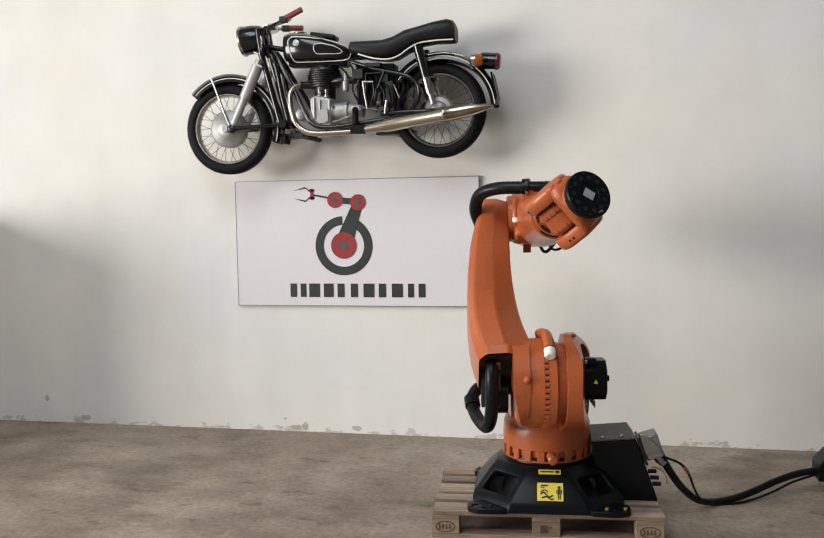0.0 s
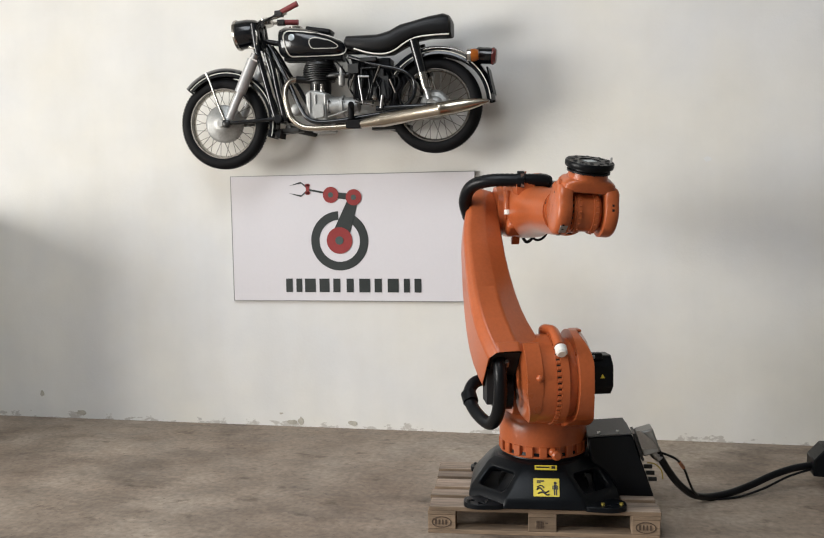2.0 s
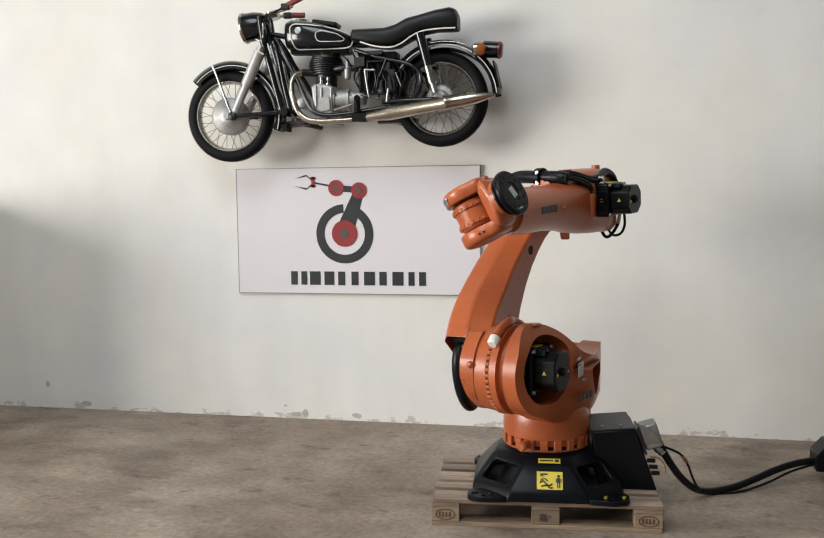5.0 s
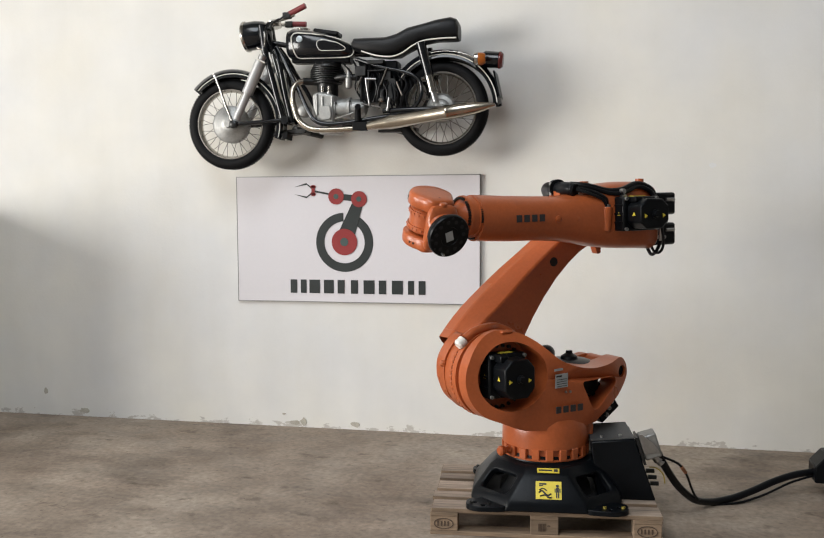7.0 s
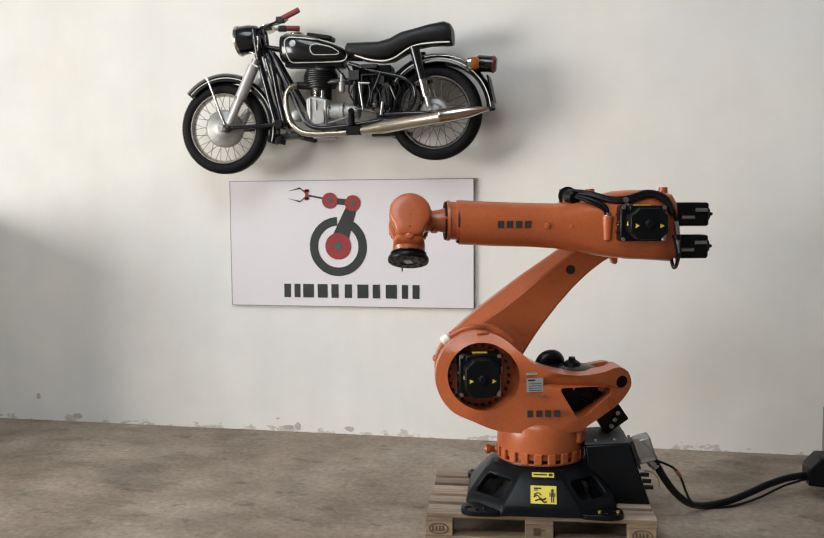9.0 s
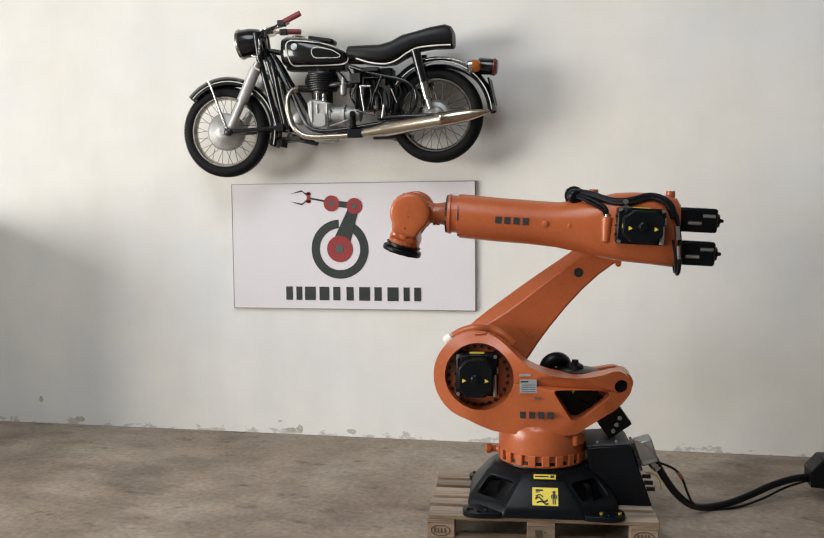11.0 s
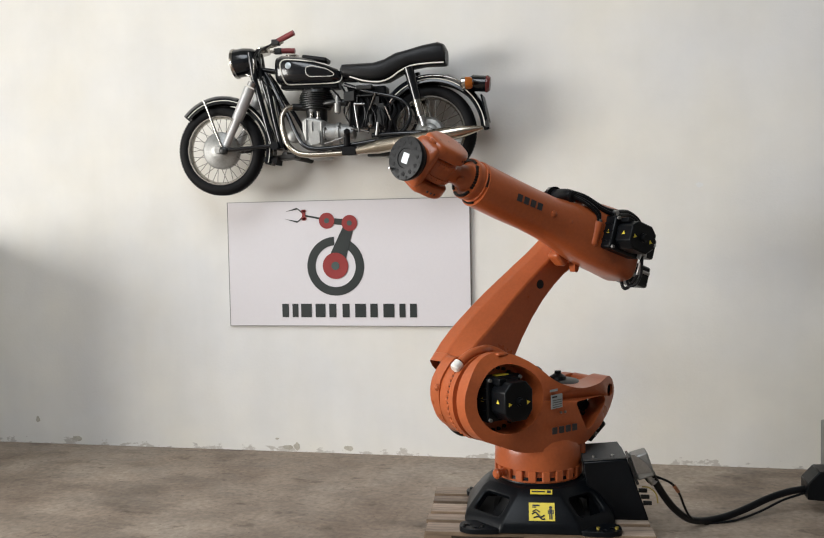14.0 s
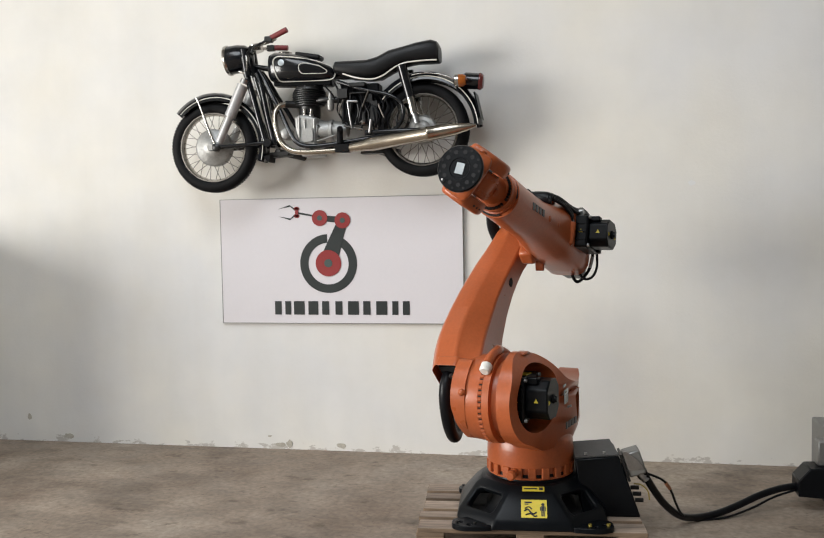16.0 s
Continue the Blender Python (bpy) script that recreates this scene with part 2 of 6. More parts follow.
def loft(bm, rings, cap=True, closed=False):
    """Skin over rings of equally many points."""
    rows = [[bm.verts.new(p) for p in ring] for ring in rings]
    n = len(rows[0])
    pairs = list(zip(rows, rows[1:])) + ([(rows[-1], rows[0])] if closed else [])
    for a, b in pairs:
        for i in range(n):
            bm.faces.new((a[i], a[(i + 1) % n], b[(i + 1) % n], b[i]))
    if cap and not closed:
        bm.faces.new(rows[0][::-1])
        bm.faces.new(rows[-1])
    return bm


def axes_for(d):
    d = Vector(d).normalized()
    u = d.cross(Vector((0, 0, 1)) if abs(d.z) < 0.9 else Vector((1, 0, 0))).normalized()
    return d, u, d.cross(u)


def lathe(bm, origin, axis, profile, seg=32):
    """A turned body: profile of (way along the axis, radius)."""
    d, u, v = axes_for(axis)
    o = Vector(origin)
    return loft(bm, [[o + d * s + (u * math.cos(a) + v * math.sin(a)) * max(r, 1e-4)
                      for a in (2 * math.pi * i / seg for i in range(seg))] for s, r in profile])


def rod(bm, a, b, r0, r1=None, seg=16):
    a, b = Vector(a), Vector(b)
    return lathe(bm, a, b - a, [(0, r0), ((b - a).length, r0 if r1 is None else r1)], seg)


def ring(bm, origin, axis, r_in, r_out, depth, seg=48):
    d, u, v = axes_for(axis)
    o = Vector(origin)
    rows = []
    for i in range(seg):
        w = u * math.cos(2 * math.pi * i / seg) + v * math.sin(2 * math.pi * i / seg)
        rows.append([o + w * r_in, o + w * r_out, o + w * r_out + d * depth, o + w * r_in + d * depth])
    return loft(bm, rows, closed=True)


def spline(points, per=8):
    """Catmull-Rom through the points."""
    p = [Vector(q) for q in points]
    p = [2 * p[0] - p[1]] + p + [2 * p[-1] - p[-2]]
    out = []
    for i in range(1, len(p) - 2):
        for k in range(per):
            t = k / per
            a, b, c, d = p[i - 1], p[i], p[i + 1], p[i + 2]
            out.append(0.5 * (2 * b + (c - a) * t + (2 * a - 5 * b + 4 * c - d) * t * t + (3 * b - a - 3 * c + d) * t ** 3))
    return out + [p[-2]]


def tube(bm, points, r, per=8, seg=12, smooth=True, ribs=0.0):
    """A round pipe along a line; r may be a number or a function of the way 0..1; ribs: height of hose ribs."""
    p = spline(points, per) if smooth else [Vector(q) for q in points]
    d = (p[1] - p[0]).normalized()
    _, u, _ = axes_for(d)
    rings = []
    for i, q in enumerate(p):
        d = (p[min(i + 1, len(p) - 1)] - p[max(i - 1, 0)]).normalized()
        u = (u - d * u.dot(d)).normalized()
        v = d.cross(u)
        rad = (r(i / (len(p) - 1)) if callable(r) else r) + (ribs if i % 2 else 0)
        rings.append([q + (u * math.cos(2 * math.pi * k / seg) + v * math.sin(2 * math.pi * k / seg)) * rad for k in range(seg)])
    return loft(bm, rings)


def rounded(points, r, n=4):
    """A polygon in 2D with its corners rounded by about r."""
    out = []
    k = len(points)
    for i in range(k):
        p, a, b = Vector(points[i]), Vector(points[i - 1]), Vector(points[(i + 1) % k])
        da, db = min(r, (a - p).length * 0.45), min(r, (b - p).length * 0.45)
        s, e = p + (a - p).normalized() * da, p + (b - p).normalized() * db
        for j in range(n + 1):
            t = j / n
            out.append((1 - t) ** 2 * s + 2 * t * (1 - t) * p + t * t * e)
    return out


def oval(cx, cz, rx, rz, n=32, turn=0.0):
    c, s = math.cos(radians(turn)), math.sin(radians(turn))
    return [Vector((cx + rx * math.cos(a) * c - rz * math.sin(a) * s, cz + rx * math.cos(a) * s + rz * math.sin(a) * c))
            for a in (2 * math.pi * i / n for i in range(n))]


def plate(bm, outline, holes, to3d, d0, d1):
    """A flat plate with holes from 2D outlines; to3d(x, z, depth) places it."""
    loops = [outline] + list(holes)
    sides = []
    for d in (d0, d1):
        edges, rows = [], []
        for lp in loops:
            vs = [bm.verts.new(to3d(p[0], p[1], d)) for p in lp]
            rows.append(vs)
            edges += [bm.edges.new((vs[i], vs[(i + 1) % len(vs)])) for i in range(len(vs))]
        bmesh.ops.triangle_fill(bm, edges=edges, use_beauty=True)
        sides.append(rows)
    for a, b in zip(*sides):
        for i in range(len(a)):
            j = (i + 1) % len(a)
            bm.faces.new((a[i], a[j], b[j], b[i]))
    return bm


def xz(x, z, d):
    return Vector((x, d, z))


def super_ring(x, yc, zc, ry, rz, n=28, power=2.6):
    """A rounded box section in the YZ plane."""
    out = []
    for i in range(n):
        a = 2 * math.pi * i / n
        c, s = math.cos(a), math.sin(a)
        out.append(Vector((x, yc + ry * math.copysign(abs(c) ** (2 / power), c), zc + rz * math.copysign(abs(s) ** (2 / power), s))))
    return out


# ---- the hall ----
X0, X1, Y0, TOP = -13.0, 7.0, -15.0, 7.0
structure("floor", box(bmesh.new(), X0 - 0.3, X1 + 0.3, Y0 - 0.3, 0.3, -0.2, 0.0), CONCRETE, "stained brown-grey worn concrete floor", "floor")
structure("wall_north", box(bmesh.new(), X0 - 0.3, X1 + 0.3, 0.0, 0.3, 0.0, TOP), PLASTER, "cream plastered wall with flaking foot", "wall")
structure("wall_south", box(bmesh.new(), X0 - 0.3, X1 + 0.3, Y0 - 0.3, Y0, 0.0, TOP), GREY_PAINT, "plain grey painted wall", "wall")
structure("wall_east", box(bmesh.new(), X1, X1 + 0.3, Y0, 0.0, 0.0, TOP), GREY_PAINT, "plain grey painted wall", "wall")
GATE = (-14.6, -5.4, 5.4)
bm = bmesh.new()
box(bm, X0 - 0.3, X0, Y0, GATE[0], 0.0, TOP)
box(bm, X0 - 0.3, X0, GATE[1], 0.0, 0.0, TOP)
box(bm, X0 - 0.3, X0, GATE[0], GATE[1], GATE[2], TOP)
structure("wall_west", bm, GREY_PAINT, "plain grey wall with an open gate", "wall")
# ceiling opening is added, to go with the fill lamp
bm = bmesh.new()
for x0, x1, y0, y1 in ((X0 - 0.3, -3.3, Y0 - 0.3, 0.3), (0.7, X1 + 0.3, Y0 - 0.3, 0.3), (-3.3, 0.7, Y0 - 0.3, -10.7), (-3.3, 0.7, -3.3, 0.3)):
    box(bm, x0, x1, y0, y1, TOP, TOP + 0.25)
structure("ceiling", bm, CEILING_PAINT, "plain dark ceiling with an added opening for the fill lamp", "ceiling")
# unseen low wall added beside the view, so its shade falls on the corner
structure("shade_wall", box(bmesh.new(), -4.4, -4.15, -1.75, -0.1, 0.0, 1.75), PLASTER, "unseen low wall added to cast shade", "wall")


# ---- pallet ----
YAW = 4.55
PALLET = pose(0.729, -1.573, 0, 0, 0, YAW)


def build_pallet():
    th = thing("wooden_pallet", PALLET, "weathered wooden pallet carrying the robot", "pallet")

    def board(name, x0, x1, y0, y1, z0, z1):
        o = Vector(((x0 + x1) / 2, (y0 + y1) / 2, (z0 + z1) / 2))
        j = [random.uniform(-0.010, 0.010) if name == 'deck_board' else random.uniform(-0.003, 0.003) for _ in range(2)]
        bm = box(bmesh.new(), x0 - o.x + j[0], x1 - o.x + j[1], y0 - o.y, y1 - o.y, z0 - o.z, z1 - o.z)
        bmesh.ops.bevel(bm, geom=list(bm.edges), offset=0.003, segments=1, affect="EDGES")
        ob = part(name, bm, DECK_WOOD if name == "deck_board" else WOOD, th)
        if name == "deck_board":  # lighter top, darker and browner sides
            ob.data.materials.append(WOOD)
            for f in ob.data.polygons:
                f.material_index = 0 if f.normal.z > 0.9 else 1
        ob.matrix_basis = Matrix.Translation(o) @ pose(0, 0, 0, 0, 0, random.uniform(-0.25, 0.25))
        return ob
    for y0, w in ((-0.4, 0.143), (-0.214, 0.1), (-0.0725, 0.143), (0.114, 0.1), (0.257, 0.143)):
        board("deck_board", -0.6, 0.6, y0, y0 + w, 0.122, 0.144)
    for x in (-0.6, -0.0725, 0.455):
        board("cross_board", x, x + 0.145, -0.4, 0.4, 0.100, 0.122)
    for y0, w in ((-0.4, 0.1), (-0.0725, 0.145), (0.3, 0.1)):
        board("skid", -0.6, 0.6, y0, y0 + w, 0.0, 0.022)
        for x in (-0.6, -0.0725, 0.455):
            b = board("block", x, x + 0.145, y0 + 0.002, y0 + w - 0.002, 0.022, 0.100)
            if y0 == -0.4:
                c = Vector((x + 0.0725, -0.4, 0.061)) - b.matrix_basis.translation
                bm = bmesh.new()
                if x == -0.0725:
                    for k in range(5):
                        box(bm, c.x - 0.03 + k * 0.008, c.x - 0.026 + k * 0.008, c.y - 0.001, c.y + 0.004, c.z - 0.02, c.z + 0.02)
                    box(bm, c.x + 0.014, c.x + 0.03, c.y - 0.001, c.y + 0.004, c.z + 0.006, c.z + 0.012)
                else:
                    loft(bm, [[Vector((c.x + rx * math.cos(a), c.y + d, c.z + rz * math.sin(a))) for rx, rz, d in
                               ((0.047, 0.026, 0.004), (0.052, 0.030, 0.004), (0.052, 0.030, -0.001), (0.047, 0.026, -0.001))]
                              for a in (2 * math.pi * i / 36 for i in range(36))], closed=True)
                    for k in range(4):
                        box(bm, c.x - 0.034 + k * 0.018, c.x - 0.026 + k * 0.018, c.y - 0.001, c.y + 0.004, c.z - 0.013, c.z + 0.013)
                part("stamp", bm, BRAND_INK, b, "burnt oval stamp")


build_pallet()

# ---- robot ----
BRASS = material("dull_brass", (0.30, 0.24, 0.05), 0.45, 0.5, 0.2)
ROBOT = thing("industrial_robot", pose(0.742, -1.591, 0.144, 0, 0, YAW), "orange six-axis industrial robot arm with black foot", "robot")
A1, Z2, L2, O3, L3 = 0.350, 0.690, 1.150, 0.041, 1.200


def bolts(parent, name, places, axis, r, h, mat, label=""):
    """Small bolt heads, each a part on one shared mesh."""
    bm = lathe(bmesh.new(), (0, 0, 0), axis, [(0, r), (h, r), (h, r * 0.5), (h * 0.6, r * 0.45)], 8)
    me = mesh_of(bm, name, mat)
    for p in places:
        ob = new(name, me)
        ob.parent = parent
        ob.matrix_basis = Matrix.Translation(p)
        tagged(ob, label)


def circle_places(origin, axis, r, n, start=0.0, sweep=360.0):
    d, u, v = axes_for(axis)
    return [Vector(origin) + (u * math.cos(a) + v * math.sin(a)) * r
            for a in (radians(start + sweep * i / n) for i in range(n))]


def triangle_mark(bm, c, right, up, out, s):
    """A small warning triangle lying on a face."""
    c, right, up, out = Vector(c), Vector(right), Vector(up), Vector(out)
    pts = [c - right * s * 0.5 - up * s * 0.4, c + right * s * 0.5 - up * s * 0.4, c + up * s * 0.5]
    return loft(bm, [[p - out * 0.003 for p in pts], [p + out * 0.002 for p in pts]])


def build_foot():
    foot = part("base_frame", foot_mesh(), BLACK_CAST, ROBOT, "black cast base frame with sloping windowed sides", bevel=0.010)
    # near-black core put in for the shade behind the windows
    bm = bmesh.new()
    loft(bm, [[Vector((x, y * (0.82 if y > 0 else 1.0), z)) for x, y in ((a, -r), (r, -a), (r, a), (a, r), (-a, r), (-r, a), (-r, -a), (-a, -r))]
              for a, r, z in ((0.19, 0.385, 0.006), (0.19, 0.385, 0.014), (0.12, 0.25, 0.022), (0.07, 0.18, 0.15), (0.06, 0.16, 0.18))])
    part("shade_core", bm, SHADE_BLACK, foot, "near-black core painted as shade inside the base frame")
    for sx in (-1, 1):
        for sy in (-1, 1):
            fy = 0.80 if sy > 0 else 1.0
            pts = rounded([(sx * 0.22, sy * fy * 0.24), (sx * 0.42, sy * fy * 0.28), (sx * 0.425, sy * fy * 0.38), (sx * 0.36, sy * fy * 0.42), (sx * 0.20, sy * fy * 0.405)], 0.04)
            bm = plate(bmesh.new(), pts, [oval(sx * 0.375, sy * fy * 0.345, 0.013, 0.013, 12), oval(sx * 0.33, sy * fy * 0.385, 0.013, 0.013, 12)],
                       lambda x, y, d: Vector((x, y, d)), 0.0, 0.028)
            pad = part("foot_plate", bm, BLACK_CAST, ROBOT, bevel=0.005)
            bolts(pad, "bolt", [Vector((sx * 0.395, sy * fy * 0.36, 0.027)), Vector((sx * 0.30, sy * fy * 0.37, 0.027))], (0, 0, 1), 0.010, 0.012,
                  BRASS if sx > 0 and sy < 0 else DARK_STEEL)
    bm = lathe(bmesh.new(), (0, 0, 0.19), (0, 0, 1), [(0, 0.262), (0.015, 0.262), (0.025, 0.235), (0.06, 0.225)], 48)
    part("turntable_seat", bm, BLACK_CAST, ROBOT)
    # yellow safety labels on the front slope
    slope = math.degrees(math.atan2(0.087, 0.110))
    face = pose(0, -0.3555, 0.110, -slope, 0, 0)
    bm = box(bmesh.new(), -0.068, 0.066, -0.003, 0.004, -0.05, 0.047)
    lab = part("safety_label", bm, YELLOW, ROBOT, "yellow warning label with black figures", m=face @ pose(0.012, 0, 0))
    bm = bmesh.new()
    lathe(bm, (0.045, -0.001, 0.022), (0, -1, 0), [(0, 0.008), (0.004, 0.008)], 12)
    for x0, x1, z0, z1 in ((0.037, 0.053, -0.012, 0.013), (0.037, 0.043, -0.042, -0.012), (0.047, 0.053, -0.042, -0.012),
                           (0.030, 0.035, -0.012, 0.008), (0.055, 0.060, -0.012, 0.008), (-0.05, -0.012, 0.028, 0.036), (-0.05, -0.03, 0.020, 0.025)):
        box(bm, x0, x1, -0.005, 0.0, z0, z1)
    tube(bm, [(-0.052, -0.004, -0.015), (-0.035, -0.004, -0.005), (-0.02, -0.004, -0.02), (-0.005, -0.004, -0.03), (0.012, -0.004, -0.02)], 0.004, 4, 6)
    tube(bm, [(-0.045, -0.004, -0.035), (-0.02, -0.004, -0.028), (0.0, -0.004, -0.042), (0.015, -0.004, -0.04)], 0.004, 4, 6)
    tube(bm, [(-0.05, -0.004, -0.002), (-0.03, -0.004, 0.008), (-0.012, -0.004, -0.004)], 0.003, 4, 6)
    part("pictogram", bm, LABEL_INK, lab, "black pictogram")
    bm = box(bmesh.new(), -0.058, 0.058, -0.003, 0.004, -0.014, 0.014)
    lab = part("safety_label", bm, YELLOW, ROBOT, "narrow yellow label strip", m=pose(0.010, -0.2825, 0.1915, -52.5, 0, 0))
    bm = bmesh.new()
    box(bm, -0.05, 0.02, -0.005, 0.0, -0.004, 0.004)
    box(bm, 0.03, 0.05, -0.005, 0.0, -0.008, 0.008)
    part("print", bm, LABEL_INK, lab)


def foot_mesh():
    """Eight-sided sloping casting, with the four corner slopes pierced by windows."""
    bm = bmesh.new()
    # (half width of the long faces, reach, height) from the ground up
    levels = [(0.215, 0.405, 0.003), (0.205, 0.402, 0.030), (0.195, 0.392, 0.062), (0.118, 0.305, 0.172), (0.108, 0.258, 0.208)]
    rows = []
    for a, r, z in levels:
        pts = [(a, -r), (r, -a), (r, a), (a, r), (-a, r), (-r, a), (-r, -a), (-a, -r)]
        rows.append([bm.verts.new((x, y * (0.82 if y > 0 else 1.0), z)) for x, y in pts])
    for lo in range(len(rows) - 1):
        for i in range(8):
            j = (i + 1) % 8
            quad = [rows[lo][i], rows[lo][j], rows[lo + 1][j], rows[lo + 1][i]]
            if lo == 2 and i in (0, 2, 4, 6):
                a, b, c, d = [v.co.copy() for v in quad]
                n = (b - a).cross(d - a).normalized()
                hole = [(a.lerp(b, u)).lerp(d.lerp(c, u), v) for u, v in ((0.20, 0.14), (0.80, 0.14), (0.86, 0.30), (0.86, 0.78), (0.78, 0.92), (0.22, 0.92), (0.14, 0.78), (0.14, 0.30))]
                rim = [bm.verts.new(p) for p in hole]
                inner = [bm.verts.new(p - n * 0.035) for p in hole]
                for k in range(8):
                    bm.faces.new((rim[k], rim[(k + 1) % 8], inner[(k + 1) % 8], inner[k]))
                q = quad
                for f in ((q[0], q[1], rim[1], rim[0]), (q[1], rim[2], rim[1]), (q[1], q[2], rim[3], rim[2]), (q[2], rim[4], rim[3]),
                          (q[2], q[3], rim[5], rim[4]), (q[3], rim[6], rim[5]), (q[3], q[0], rim[7], rim[6]), (q[0], rim[0], rim[7])):
                    bm.faces.new(f)
            else:
                bm.faces.new(quad)
    bm.faces.new(rows[0][::-1])
    bm.faces.new(rows[-1])
    return bm


def build_rear_box():
    """Connection housing behind the foot, with its plug."""
    prof = [(0.28, 0.0), (0.59, 0.0), (0.475, 0.335), (0.24, 0.315)]
    bm = plate(bmesh.new(), prof, [], xz, -0.135, 0.16)
    hb = part("connection_box", bm, BLACK_CAST, ROBOT, "black connection box with grey cover", bevel=0.008)
    bm = bmesh.new()
    loft(bm, [[Vector(p) for p in ring] for ring in (
        ((0.24, -0.13, 0.319), (0.475, -0.13, 0.339), (0.475, -0.13, 0.345), (0.24, -0.13, 0.325)),
        ((0.24, 0.12, 0.345), (0.45, 0.12, 0.362), (0.45, 0.12, 0.368), (0.24, 0.12, 0.351)))])
    part("cover", bm, DARK_SHEET, hb, "dull grey sheet-metal cover")
    bolts(hb, "bolt", [Vector((0.30, -0.10, 0.333)), Vector((0.40, -0.10, 0.342))], (0, 0, 1), 0.009, 0.01, STEEL)
    tilt = pose(0.548, -0.08, 0.285, 0, -18, 0)
    bm = box(bmesh.new(), -0.035, 0.06, -0.06, 0.06, -0.06, 0.075)
    plug = part("plug_housing", bm, GREY_SHEET, hb, "grey metal plug housing with locking lever", bevel=0.01, m=tilt)
    bm = plate(bmesh.new(), rounded([(-0.03, -0.015), (0.05, -0.03), (0.035, 0.02), (-0.012, 0.09), (-0.03, 0.09)], 0.01), [], xz, -0.068, -0.061)
    part("lever", bm, STEEL, plug)
    bm = box(bmesh.new(), -0.05, -0.036, -0.07, 0.07, -0.075, 0.08)
    part("plug_flange", bm, DARK_STEEL, plug)
    bm = lathe(bmesh.new(), (0.025, 0, -0.058), (0.35, 0, -1), [(0, 0.028), (0.035, 0.028), (0.04, 0.022), (0.06, 0.022)], 16)
    part("cable_gland", bm, STEEL, plug)
    bm = bmesh.new()
    tube(bm, [(0.56, -0.08, 0.17), (0.60, -0.085, 0.165), (0.635, -0.08, 0.13), (0.645, -0.075, 0.08)], 0.004, 6, 8)
    part("earth_wire", bm, material("yellow_wire", (0.35, 0.26, 0.06), 0.5), hb)
    bm = bmesh.new()
    for k, z in enumerate((0.07, 0.105, 0.14)):
        rod(bm, (0.57 - k * 0.012, -0.05, z), (0.615 - k * 0.012, -0.05, z), 0.012, None, 10)
    part("socket", bm, DARK_STEEL, hb)


